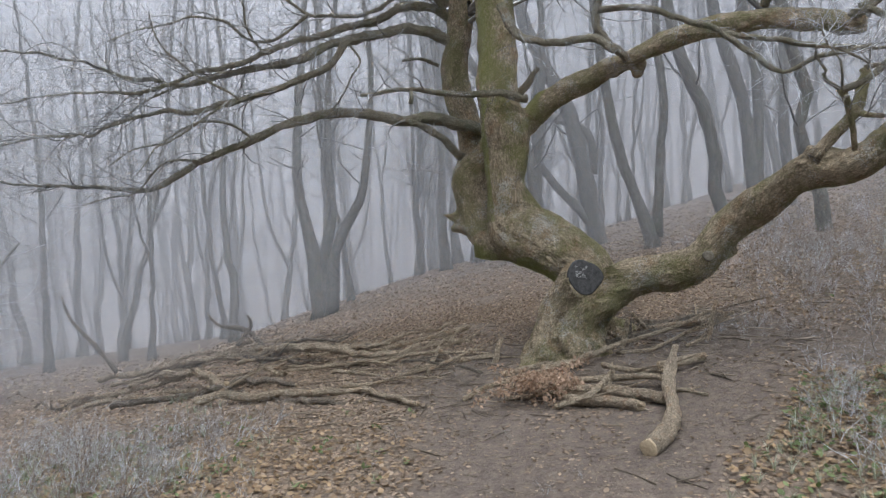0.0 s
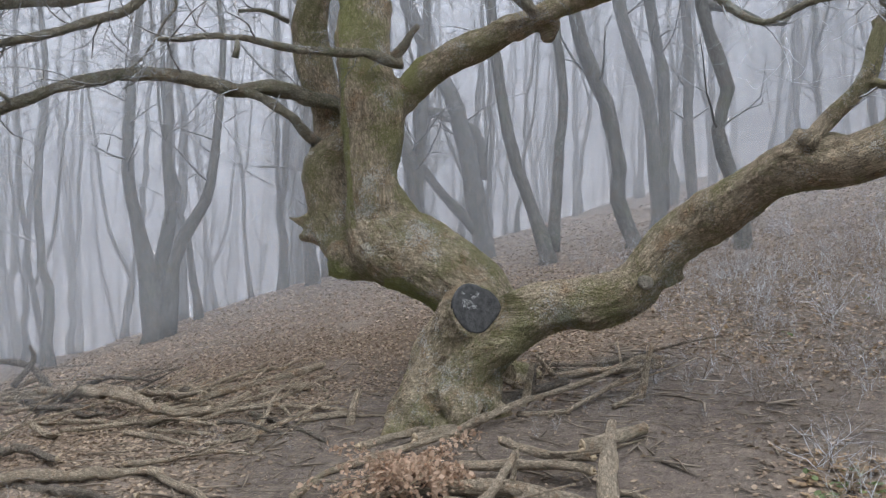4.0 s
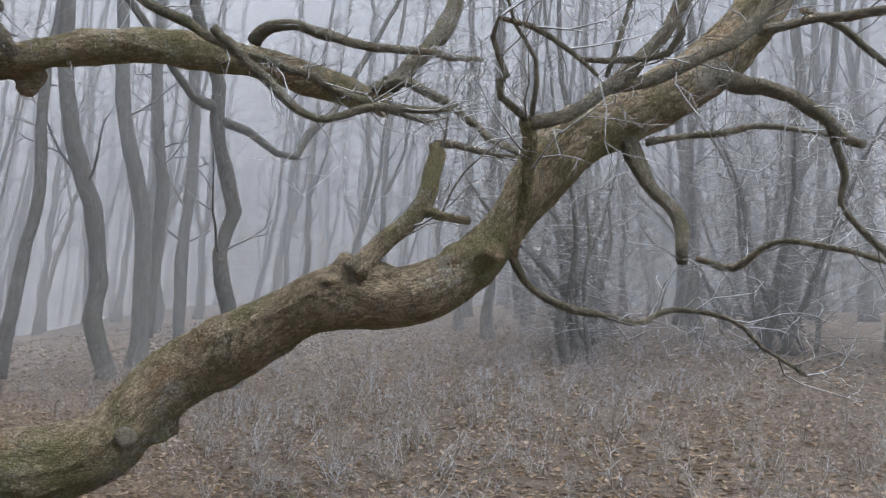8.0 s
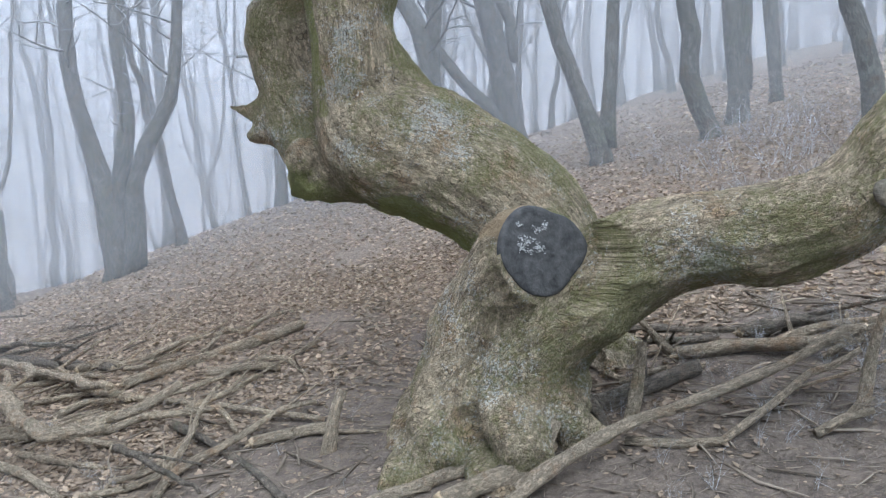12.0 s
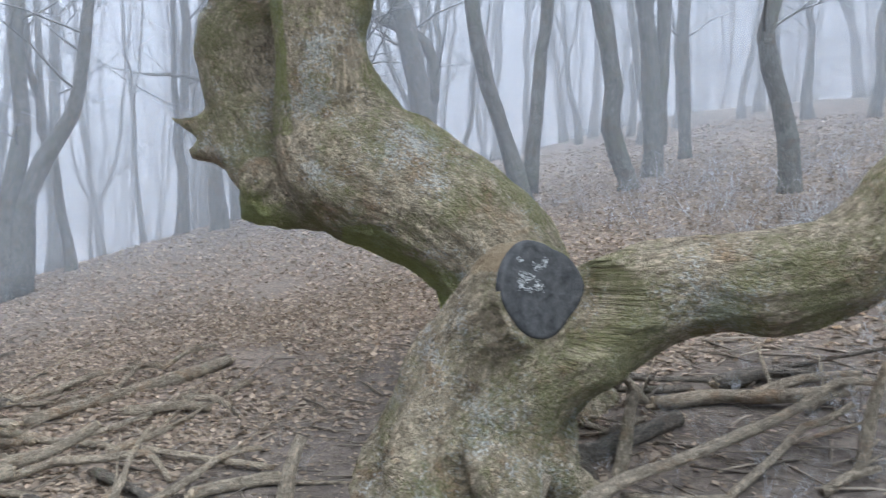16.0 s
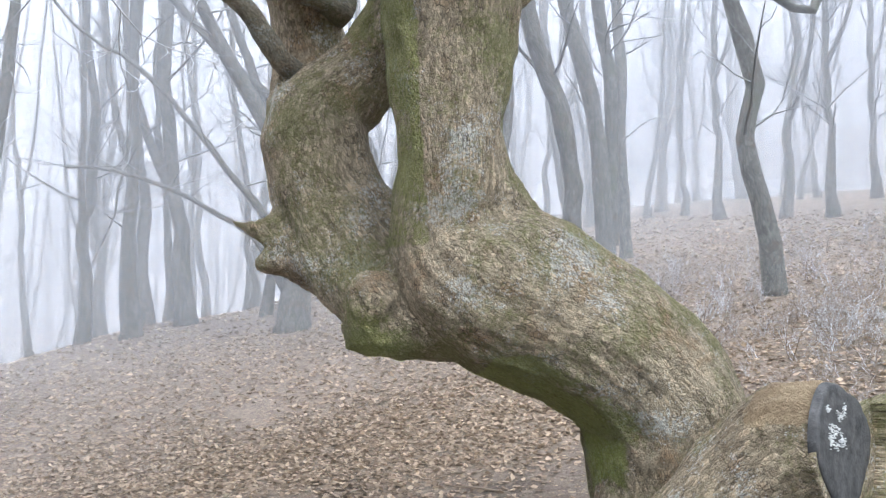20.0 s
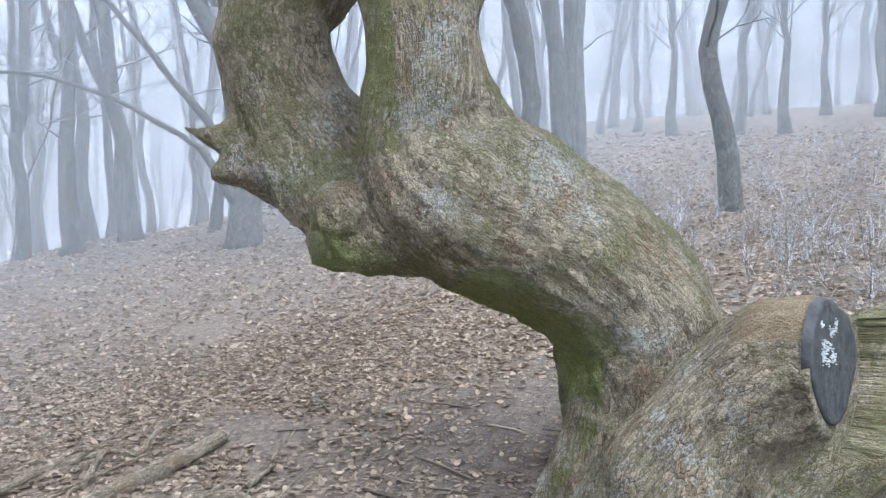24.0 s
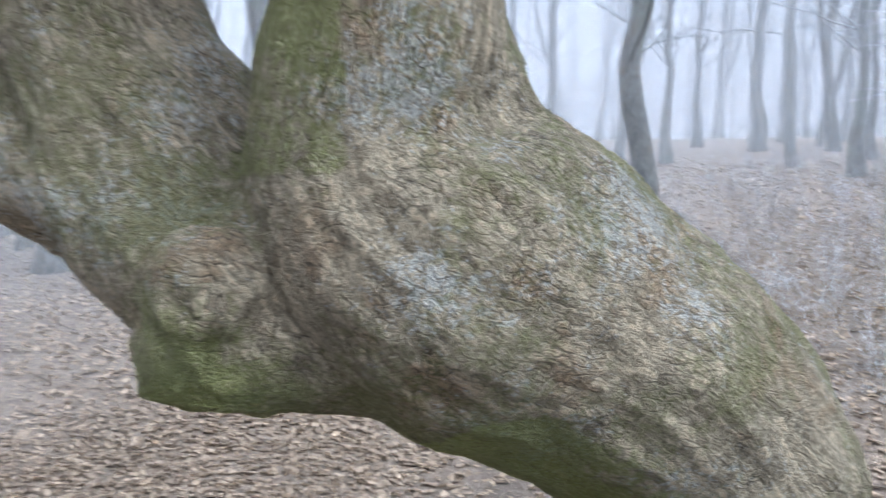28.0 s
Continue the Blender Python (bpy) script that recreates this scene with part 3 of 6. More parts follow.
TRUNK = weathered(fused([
    (FOOT, 20), (CURVE, 24), (BULGE, 20), (STEM, 18), (REACH, 18), (ARCH, 16),
    ([(1.34, 9.08, 0.50, 0.18), (1.20, 8.98, 0.20, 0.16), (1.10, 8.92, 0.02, 0.15), (0.90, 8.82, -0.16, 0.10)], 12),
    ([(1.48, 8.98, 0.28, 0.20), (1.42, 8.78, 0.0, 0.15), (1.36, 8.62, -0.2, 0.09)], 12),
    ([(1.66, 9.0, 0.35, 0.15), (1.78, 8.86, 0.08, 0.11), (1.86, 8.78, -0.1, 0.07)], 12),
    ([(1.66, 9.86, 0.45, 0.24), (1.48, 9.98, 0.14, 0.17), (1.36, 10.06, -0.06, 0.11)], 12),
    ([(2.0, 9.6, 0.2, 0.22), (2.25, 9.65, 0.15, 0.17), (2.4, 9.7, -0.05, 0.1)], 12),
    ([(1.53, 8.99, 0.80, 0.22), (1.58, 8.88, 0.90, 0.21), (1.612, 8.79, 0.93, 0.200)], 20),
    ([(2.02, 9.98, 0.90, 0.2), (2.17, 9.98, 0.96, 0.075)], 10),
    ([(0.794, 10.4, 1.422, 0.273), (0.58, 10.333, 1.288, 0.147), (0.467, 10.346, 1.224, 0.072)], 14),
    ([(0.43, 10.31, 1.25, 0.085), (0.881, 10.233, 1.254, 0.179)], 12),
    ([(1.05, 10.05, 1.28, 0.16), (0.985, 9.88, 1.28, 0.11)], 12),
    ([(0.47, 10.86, 1.74, 0.26), (0.30, 10.86, 1.70, 0.165), (0.18, 10.86, 1.70, 0.095), (0.09, 10.86, 1.715, 0.058), (0.03, 10.86, 1.735, 0.036), (-0.01, 10.86, 1.745, 0.020)], 14),
    ([(0.42, 10.84, 1.55, 0.17), (0.26, 10.84, 1.56, 0.11), (0.15, 10.84, 1.545, 0.062), (0.11, 10.84, 1.53, 0.03)], 12),
    ([(0.40, 11.0, 2.40, 0.2), (0.24, 11.02, 2.48, 0.13)], 12),
    ([(0.26, 11.2, 3.55, 0.16), (0.06, 11.12, 3.68, 0.07)], 12),
    ([(0.295, 10.853, 1.676, 0.139), (0.5, 10.566, 1.474, 0.142), (0.606, 10.379, 1.343, 0.146)], 14),
    ([(0.90, 10.22, 1.90, 0.25), (1.08, 10.20, 1.60, 0.27), (1.25, 10.12, 1.40, 0.26)], 14),
    ([(0.52, 10.26, 1.385, 0.13), (0.475, 10.16, 1.375, 0.095)], 12),
    ([(0.455 + 0.042 * math.cos(k * 0.63), 10.052 + 0.014 * math.cos(k * 0.63), 1.368 + 0.036 * math.sin(k * 0.63), 0.021) for k in range(11)], 10),
    ([(2.82, 8.50, 1.10, 0.17), (2.80, 8.36, 1.13, 0.12), (2.797, 8.285, 1.14, 0.10)], 12),
    ([(2.48, 8.60, 0.92, 0.16), (2.51, 8.50, 0.80, 0.06)], 10),
    ([(3.0, 8.38, 1.24, 0.17), (3.06, 8.37, 1.12, 0.09)], 10),
    ([(3.84, 6.90, 2.08, 0.12), (3.88, 6.72, 2.14, 0.07), (3.88, 6.62, 2.12, 0.05), (3.88, 6.57, 2.08, 0.03)], 10),
    ([(3.48, 7.36, 1.98, 0.12), (3.49, 7.32, 2.13, 0.05)], 10),
    ([(2.11, 9.75, 3.40, 0.14), (2.36, 9.70, 3.50, 0.115), (2.44, 9.65, 3.40, 0.10), (2.42, 9.60, 3.27, 0.05)], 10),
], 0.016, 4), 0.034, 0.015)
OLD_TREE = tagged(new("old_tree"), "gnarled old beech with twisted leaning trunk, low limbs and frosted twigs", "tree")
OLD_TREE.location = (1.5, 9.2, 0.0)
UNDO = Matrix.Translation((-1.5, -9.2, 0.0))


def of_tree(name, me, label=""):
    me.transform(UNDO)
    return part(name, me, OLD_TREE, label)


TRUNK.materials.clear()
TRUNK.materials.append(OLD_BARK)
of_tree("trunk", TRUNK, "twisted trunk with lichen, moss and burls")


def disc(name, centre, normal, radius, mat, thick, label, lumps=0.06, squash=1.0):
    g = Geo()
    c, nrm = Vector(centre), Vector(normal).normalized()
    side = nrm.cross(Vector((0, 0, 1))).normalized()
    up = side.cross(nrm)
    k, rings = 40, []
    for depth, s in ((-0.05, 1.0), (thick - 0.008, 1.0), (thick, 0.96), (thick, 0.5), (thick + 0.002, 0.02)):
        ring = []
        for i in range(k):
            a = 2 * math.pi * i / k
            rr = radius * s * (1 + lumps * (math.sin(2 * a + 0.6) + 0.6 * math.sin(3 * a)))
            ring.append(c + nrm * depth + side * (rr * math.cos(a) * squash) + up * (rr * math.sin(a)))
        rings += ring
    idx = np.arange(5 * k).reshape(5, k)
    nxt = np.roll(idx, -1, 1)
    g.add([tuple(p) for p in rings], np.stack((idx[:-1], nxt[:-1], nxt[1:], idx[1:]), -1).reshape(-1, 4))
    return of_tree(name, g.mesh(name, mat), label)


def sawn_face(centre, normal, mat, label):
    """The sawn limb: a flat face with a lobed outline, saw marks across it and a crack."""
    lobes = [(-0.085, 0.190), (-0.190, 0.085), (-0.205, -0.010), (-0.150, -0.105), (0.060, -0.195), (0.150, -0.120), (0.245, -0.005), (0.195, 0.080), (0.065, 0.155)]
    table = sorted((math.atan2(h, a), math.hypot(a, h)) for a, h in lobes)
    turns = np.arange(72) * (2 * math.pi / 72) - math.pi
    reach = np.interp(turns, [a for a, _ in table], [r for _, r in table], period=2 * math.pi)
    reach = sum(w * np.roll(reach, k) for k, w in ((-2, 0.1), (-1, 0.2), (0, 0.4), (1, 0.2), (2, 0.1)))
    edge = [(r * math.cos(a), r * math.sin(a), 0.0) for a, r in zip(turns, reach)]
    c, nrm = Vector(centre), Vector(normal).normalized()
    side = Vector((0, 0, 1)).cross(nrm).normalized()
    up = nrm.cross(side)
    v, k = [], len(edge)
    steps = ((-0.03, 1.02), (-0.006, 1.0), (0.0, 0.975)) + tuple((0.0, 0.9 - 0.1 * i) for i in range(10))
    for depth, s in steps:
        for a, h, _ in edge:
            rough = 0.003 * noise.noise(Vector((a * s * 14 + h * s * 60, h * s * 14, 2))) if depth == 0.0 else 0.0
            v.append(tuple(c + nrm * (depth + rough) + side * (a * s) + up * (h * s)))
    idx = np.arange(len(v)).reshape(len(steps), k)
    nxt = np.roll(idx, -1, 1)
    g = Geo()
    g.add(v, np.stack((idx[:-1], nxt[:-1], nxt[1:], idx[1:]), -1).reshape(-1, 4))
    return of_tree("cut_face", g.mesh("cut_face", mat), label), c, nrm, side, up


CUT, CUT_C, CUT_N, CUT_SIDE, CUT_UP = sawn_face(FACE_AT, FACE_OUT, CHARRED, "sawn limb face painted black")
disc("limb_scar", (2.792, 8.238, 1.14), (-0.25, -0.95, 0.05), 0.056, SCAR_WOOD, 0.006, "grey round healed scar")


def paint_marks():
    """A ragged scribble of white paint on the black cut."""
    g, rng = Geo(), random.Random(5)
    strokes = ((-0.12, 0.045, 0.02, -0.03), (-0.118, 0.02, 0.06, -0.02), (-0.08, 0.005, 0.085, -0.005), (-0.06, 0.02, 0.06, -0.012), (-0.11, 0.04, 0.05, -0.005), (-0.03, 0.02, 0.035, -0.005), (-0.04, 0.10, 0.02, -0.025), (-0.02, 0.085, 0.045, 0.03), (0.01, 0.09, 0.02, 0.02), (-0.115, 0.118, 0.012, 0.006), (-0.11, 0.068, 0.03, -0.02), (-0.055, 0.062, 0.03, -0.03), (-0.09, 0.078, 0.02, -0.04))
    for x, z, dx, dz in strokes:
        for _ in range(26):
            s = rng.random()
            a, h = x + dx * s + rng.gauss(0, 0.006), z + dz * s + rng.gauss(0, 0.006)
            turn, r = rng.uniform(0, 3), rng.uniform(0.0005, 0.0022)
            q = [CUT_C + CUT_N * 0.0045 + CUT_SIDE * (a + r * rng.uniform(0.6, 1.8) * math.cos(turn + k * math.pi / 2)) + CUT_UP * (h + r * math.sin(turn + k * math.pi / 2)) for k in range(4)]
            back = [p - CUT_N * 0.005 for p in q]
            g.add([tuple(p) for p in q + back], [(0, 1, 2, 3), (4, 5, 1, 0), (5, 6, 2, 1), (6, 7, 3, 2), (7, 4, 0, 3)])
    me = g.mesh("paint_marks", PAINT, False)
    me.transform(UNDO)
    ob = new("paint_marks", me)
    ob.parent = CUT
    return tagged(ob, "flecks of white paint", kind="stuff")


paint_marks()
TWIGS_A, TWIGS_B = Geo(), Geo()
RNG = random.Random(11)


def limb(*pts, twigs=1.0, name="limb", label="", geo=None, mat=None, down=0.0):
    g = Geo()
    s = crooked(pts, 0.06, min(0.04, 0.7 * pts[0][3]), pts[0][0] * 3 + pts[-1][2])
    if geo is TWIGS_B:
        s[:, 3] *= 0.85
    g.tube(s, 12 if pts[0][3] > 0.05 else 8, 0.36)
    of_tree(name, g.mesh(name, mat or LIMB_BARK), label)
    target = geo or TWIGS_A
    n = len(s)
    for i in range(3, n):
        d = s[min(i + 1, n - 1), :3] - s[i - 1, :3]
        d = d / (np.linalg.norm(d) + 1e-9)
        out = i / n
        if RNG.random() < (0.34 if target is TWIGS_A else 0.5) * twigs * (0.5 + out):
            side = np.cross(d, [RNG.uniform(-1, 1) for _ in range(3)])
            grow(target, RNG, s[i, :3], d * 1.0 + side * 0.55 + np.array((0, 0, RNG.uniform(-0.1, 0.35) - down)), RNG.uniform(0.4, 1.25) * (1.0 if target is TWIGS_A else 0.5), min(0.0085 if target is TWIGS_A else 0.0046, 0.45 * s[i, 3]), 3 if target is TWIGS_A else 2, 5, 0.5, 0.0, 3.8, 0.5, 0.1)
        if RNG.random() < 0.45 * twigs * (0.3 + out):
            side = np.cross(d, [RNG.uniform(-1, 1) for _ in range(3)])
            grow(target, RNG, s[i, :3], d * 0.5 + side * 0.8 + np.array((0, 0, RNG.uniform(-0.3, 0.4) - down)), RNG.uniform(0.2, 0.55), min(0.005 if target is TWIGS_A else 0.0035, 0.3 * s[i, 3]), 2, 3, 0.5, 0.0, 3.8, 0.55, 0.1)


limb((0.62, 11.0, 2.88, 0.085), (0.37, 10.94, 2.94, 0.082), (0.06, 10.86, 3.02, 0.079), (-0.22, 10.79, 3.04, 0.076), (-0.5, 10.73, 3.02, 0.073), (-0.77, 10.66, 3.08, 0.07), (-1.04, 10.59, 3.13, 0.067), (-1.3, 10.52, 3.14, 0.064), (-1.56, 10.46, 3.1, 0.06), (-1.82, 10.39, 3.01, 0.057), (-2.07, 10.31, 2.91, 0.054), (-2.38, 10.22, 2.75, 0.05), (-2.63, 10.15, 2.65, 0.047), (-3.04, 10.03, 2.48, 0.041), (-3.27, 9.95, 2.32, 0.038), (-3.55, 9.85, 2.14, 0.033), (-3.83, 9.77, 2.14, 0.03), (-4.15, 9.67, 2.18, 0.025), (-4.36, 9.6, 2.18, 0.022), (-4.9, 9.45, 2.21, 0.016), (-5.5, 9.3, 2.25, 0.01), twigs=0.9)
limb((0.31, 10.9, 2.5, 0.06), (0.19, 10.86, 2.62, 0.058), (0.05, 10.81, 2.76, 0.055), (-0.16, 10.75, 2.88, 0.051), (-0.36, 10.7, 2.97, 0.048), (-0.56, 10.65, 3.01, 0.045), twigs=0.3)
limb((0.34, 11.2, 4.05, 0.08), (0.08, 11.11, 4.18, 0.077), (-0.13, 11.03, 4.28, 0.074), (-0.41, 10.94, 4.28, 0.071), (-0.76, 10.82, 4.23, 0.067), (-1.03, 10.73, 4.15, 0.064), (-1.3, 10.64, 4.09, 0.061), (-1.56, 10.54, 3.97, 0.057), (-1.81, 10.44, 3.83, 0.054), (-2.06, 10.35, 3.74, 0.051), (-2.37, 10.23, 3.66, 0.047), (-2.66, 10.11, 3.6, 0.043), (-2.95, 10.0, 3.5, 0.038), (-3.23, 9.88, 3.4, 0.034), (-3.49, 9.76, 3.48, 0.03), (-3.75, 9.64, 3.49, 0.026), (-4.05, 9.5, 3.59, 0.021), (-4.24, 9.4, 3.66, 0.018), (-4.9, 9.15, 3.75, 0.013), (-5.5, 9.0, 3.71, 0.008), twigs=1.1)
limb((0.27, 11.3, 4.44, 0.065), (0.06, 11.2, 4.58, 0.062), (-0.12, 11.12, 4.64, 0.061), (-0.3, 11.05, 4.64, 0.059), (-0.48, 10.98, 4.59, 0.057), (-0.76, 10.86, 4.41, 0.054), (-1.03, 10.74, 4.31, 0.051), (-1.29, 10.63, 4.25, 0.049), (-1.55, 10.52, 4.17, 0.046), (-1.8, 10.4, 4.06, 0.043), (-2.04, 10.28, 3.96, 0.04), (-2.22, 10.2, 3.88, 0.038), (-2.45, 10.08, 3.75, 0.035), (-2.73, 9.93, 3.63, 0.031), (-3.0, 9.79, 3.54, 0.028), (-3.21, 9.67, 3.42, 0.025), (-3.5, 9.5, 3.27, 0.021), (-3.83, 9.3, 3.26, 0.016), (-4.4, 9.1, 3.2, 0.012), (-5.2, 8.9, 3.05, 0.008), twigs=1.1)
limb((-1.19, 10.5, 4.05, 0.05), (-1.27, 10.45, 3.88, 0.049), (-1.4, 10.38, 3.7, 0.047), (-1.59, 10.31, 3.59, 0.045), (-1.78, 10.25, 3.5, 0.043), (-1.9, 10.2, 3.42, 0.042), (-2.08, 10.14, 3.36, 0.04), (-2.32, 10.05, 3.3, 0.038), (-2.5, 9.99, 3.24, 0.036), (-2.67, 9.92, 3.17, 0.035), (-2.84, 9.86, 3.1, 0.033), (-3.07, 9.77, 3.04, 0.031), (-3.28, 9.69, 3.08, 0.028), (-3.44, 9.63, 3.03, 0.027), (-3.7, 9.52, 2.94, 0.024), (-3.95, 9.41, 2.82, 0.021), (-4.1, 9.34, 2.74, 0.019), (-4.19, 9.3, 2.76, 0.018), (-4.7, 9.1, 2.7, 0.013), (-5.4, 8.9, 2.55, 0.008), twigs=1.1)
limb((-1.14, 10.5, 4.01, 0.016), (-0.99, 10.45, 3.77, 0.014), (-1.1, 10.41, 3.59, 0.013), (-1.2, 10.37, 3.38, 0.011), (-1.3, 10.33, 3.21, 0.01), (-1.4, 10.3, 3.11, 0.009), twigs=0.8)
limb((0.16, 11.2, 4.68, 0.05), (-0.01, 11.08, 4.83, 0.044), (-0.11, 11.0, 4.95, 0.04), twigs=0.5)
limb((0.16, 11.2, 4.47, 0.04), (0.04, 11.11, 4.69, 0.038), (-0.11, 11.04, 4.83, 0.036), (-0.39, 10.94, 4.84, 0.033), (-0.61, 10.85, 4.69, 0.031), (-0.81, 10.76, 4.51, 0.029), (-1.15, 10.64, 4.42, 0.025), (-1.41, 10.54, 4.41, 0.023), (-1.66, 10.44, 4.41, 0.02), (-1.85, 10.36, 4.53, 0.018), (-2.02, 10.27, 4.62, 0.016), (-2.21, 10.2, 4.62, 0.014), twigs=1.1)
limb((-1.66, 10.4, 4.4, 0.022), (-1.78, 10.35, 4.28, 0.021), (-2.03, 10.26, 4.06, 0.02), (-2.28, 10.19, 4.01, 0.018), (-2.46, 10.13, 4.07, 0.017), (-2.63, 10.06, 4.22, 0.016), (-2.81, 10.0, 4.27, 0.015), (-3.09, 9.91, 4.28, 0.013), (-3.32, 9.83, 4.17, 0.012), (-3.65, 9.72, 4.08, 0.01), (-3.97, 9.6, 3.93, 0.008), twigs=1.1)
limb((-2.41, 9.7, 3.18, 0.016), (-2.52, 9.65, 3.27, 0.015), (-2.68, 9.59, 3.35, 0.014), (-2.84, 9.52, 3.44, 0.012), (-3.04, 9.43, 3.61, 0.011), (-3.19, 9.36, 3.74, 0.009), (-3.28, 9.28, 3.94, 0.008), (-3.3, 9.2, 4.15, 0.006), twigs=1.1)
limb((-2.63, 9.8, 3.14, 0.016), (-2.85, 9.7, 2.97, 0.014), (-3.01, 9.62, 2.83, 0.012), (-3.22, 9.51, 2.67, 0.01), (-3.37, 9.44, 2.58, 0.009), (-3.46, 9.36, 2.39, 0.007), (-3.55, 9.3, 2.26, 0.006), twigs=1.1)
limb((-2.35, 10.1, 2.73, 0.018), (-2.52, 10.03, 2.88, 0.017), (-2.69, 9.97, 2.95, 0.016), (-2.92, 9.89, 2.96, 0.014), (-3.15, 9.81, 2.86, 0.013), (-3.42, 9.71, 2.68, 0.011), (-3.69, 9.61, 2.61, 0.009), (-3.94, 9.5, 2.42, 0.007), twigs=1.1)
limb((-3.23, 9.9, 3.41, 0.018), (-3.45, 9.81, 3.3, 0.016), (-3.66, 9.71, 3.16, 0.014), (-3.81, 9.62, 2.99, 0.012), (-4.06, 9.51, 2.88, 0.01), (-4.25, 9.4, 2.69, 0.008), twigs=1.1)
limb((-2.22, 10.2, 3.88, 0.018), (-2.33, 10.13, 4.03, 0.016), (-2.4, 10.06, 4.21, 0.013), (-2.4, 9.97, 4.45, 0.01), (-2.41, 9.9, 4.62, 0.008), twigs=1.1)
limb((-3.0, 9.9, 2.47, 0.016), (-3.23, 9.84, 2.49, 0.015), (-3.45, 9.78, 2.4, 0.013), (-3.72, 9.67, 2.09, 0.011), (-3.99, 9.59, 2.03, 0.009), (-4.31, 9.5, 1.93, 0.007), twigs=1.1)
limb((1.12, 9.9, 3.12, 0.05), (0.79, 9.74, 3.15, 0.045), (0.54, 9.62, 3.14, 0.042), (0.23, 9.47, 3.14, 0.037), (-0.01, 9.35, 3.13, 0.033), (-0.24, 9.22, 3.15, 0.03), (-0.47, 9.1, 3.12, 0.026), (-0.69, 8.98, 3.07, 0.022), (-0.82, 8.9, 3.03, 0.02), twigs=0.35)
limb((-0.27, 9.2, 3.13, 0.02), (-0.26, 9.18, 3.04, 0.032), (-0.28, 9.17, 2.97, 0.03), twigs=0.0)
limb((0.01, 11.2, 3.84, 0.03), (-0.15, 11.13, 3.9, 0.027), (-0.3, 11.07, 3.91, 0.024), (-0.49, 11.0, 3.88, 0.02), twigs=0.3)
limb((0.95, 10.3, 3.13, 0.065), (1.12, 10.2, 3.33, 0.05), (1.29, 10.1, 3.52, 0.029), twigs=0.5)
limb((4.4, 8.4, 3.61, 0.057), (4.42, 8.05, 3.54, 0.043), (4.53, 7.7, 3.31, 0.034), (4.55, 7.35, 3.05, 0.029), (4.55, 7.0, 2.84, 0.02), twigs=0.8, geo=TWIGS_B)
limb((3.72, 9.0, 3.91, 0.065), (3.71, 8.87, 3.96, 0.052), (3.8, 8.73, 4.01, 0.048), (4.1, 8.6, 4.0, 0.045), (4.42, 8.47, 3.95, 0.042), (4.75, 8.33, 3.98, 0.034), (5.29, 8.2, 4.06, 0.027), twigs=0.9, geo=TWIGS_B)
limb((4.5, 8.4, 3.65, 0.083), (4.81, 8.47, 3.97, 0.087), (5.15, 8.53, 4.41, 0.083), (5.39, 8.6, 4.83, 0.073), twigs=0.9, geo=TWIGS_B)
limb((3.45, 7.23, 2.02, 0.07), (3.57, 7.2, 2.19, 0.052), (3.74, 7.11, 2.39, 0.054), (3.8, 7.1, 2.61, 0.042), (3.86, 7.11, 2.78, 0.037), twigs=0.25, mat=OLD_BARK)
limb((3.77, 7.12, 2.4, 0.033), (3.81, 6.99, 2.36, 0.026), (3.87, 6.83, 2.32, 0.023), twigs=0.25, mat=OLD_BARK)
limb((3.86, 7.11, 2.78, 0.031), (4.0, 7.06, 2.8, 0.025), (4.18, 6.98, 2.78, 0.022), (4.33, 6.91, 2.78, 0.019), twigs=0.9, geo=TWIGS_B)
limb((3.17, 5.89, 1.95, 0.026), (3.12, 5.8, 2.08, 0.03), (3.04, 5.72, 2.25, 0.031), (2.96, 5.65, 2.35, 0.032), twigs=0.8, geo=TWIGS_B, mat=OLD_BARK)
limb((2.97, 5.65, 2.34, 0.032), (3.12, 5.62, 2.4, 0.031), (3.26, 5.56, 2.51, 0.03), (3.38, 5.52, 2.62, 0.035), (3.49, 5.44, 2.79, 0.033), (3.56, 5.38, 2.99, 0.032), (3.64, 5.33, 3.14, 0.028), twigs=0.8, geo=TWIGS_B)
limb((3.32, 5.57, 2.55, 0.026), (3.54, 5.45, 2.66, 0.027), (3.73, 5.34, 2.8, 0.03), (3.87, 5.3, 2.92, 0.031), (3.99, 5.23, 3.12, 0.034), (4.1, 5.21, 3.28, 0.033), twigs=0.8, geo=TWIGS_B)
limb((2.96, 5.65, 2.35, 0.017), (2.89, 5.7, 2.43, 0.015), (2.87, 5.69, 2.48, 0.017), (2.88, 5.67, 2.49, 0.013), (2.81, 5.67, 2.61, 0.013), (2.8, 5.64, 2.66, 0.011), (2.88, 5.57, 2.63, 0.011), (2.97, 5.5, 2.56, 0.009), (3.06, 5.44, 2.48, 0.007), twigs=0.8, geo=TWIGS_B)
limb((2.97, 5.64, 2.37, 0.011), (2.95, 5.61, 2.54, 0.009), (2.89, 5.65, 2.67, 0.008), (2.84, 5.65, 2.8, 0.006), twigs=0.8, geo=TWIGS_B)
limb((3.22, 5.52, 2.55, 0.01), (3.24, 5.48, 2.69, 0.01), (3.24, 5.42, 2.87, 0.008), twigs=0.8, geo=TWIGS_B)
limb((3.16, 5.58, 2.61, 0.01), (3.26, 5.46, 2.61, 0.014), (3.34, 5.36, 2.63, 0.014), (3.35, 5.31, 2.69, 0.016), (3.35, 5.32, 2.75, 0.012), (3.36, 5.22, 2.85, 0.008), twigs=0.8, geo=TWIGS_B)
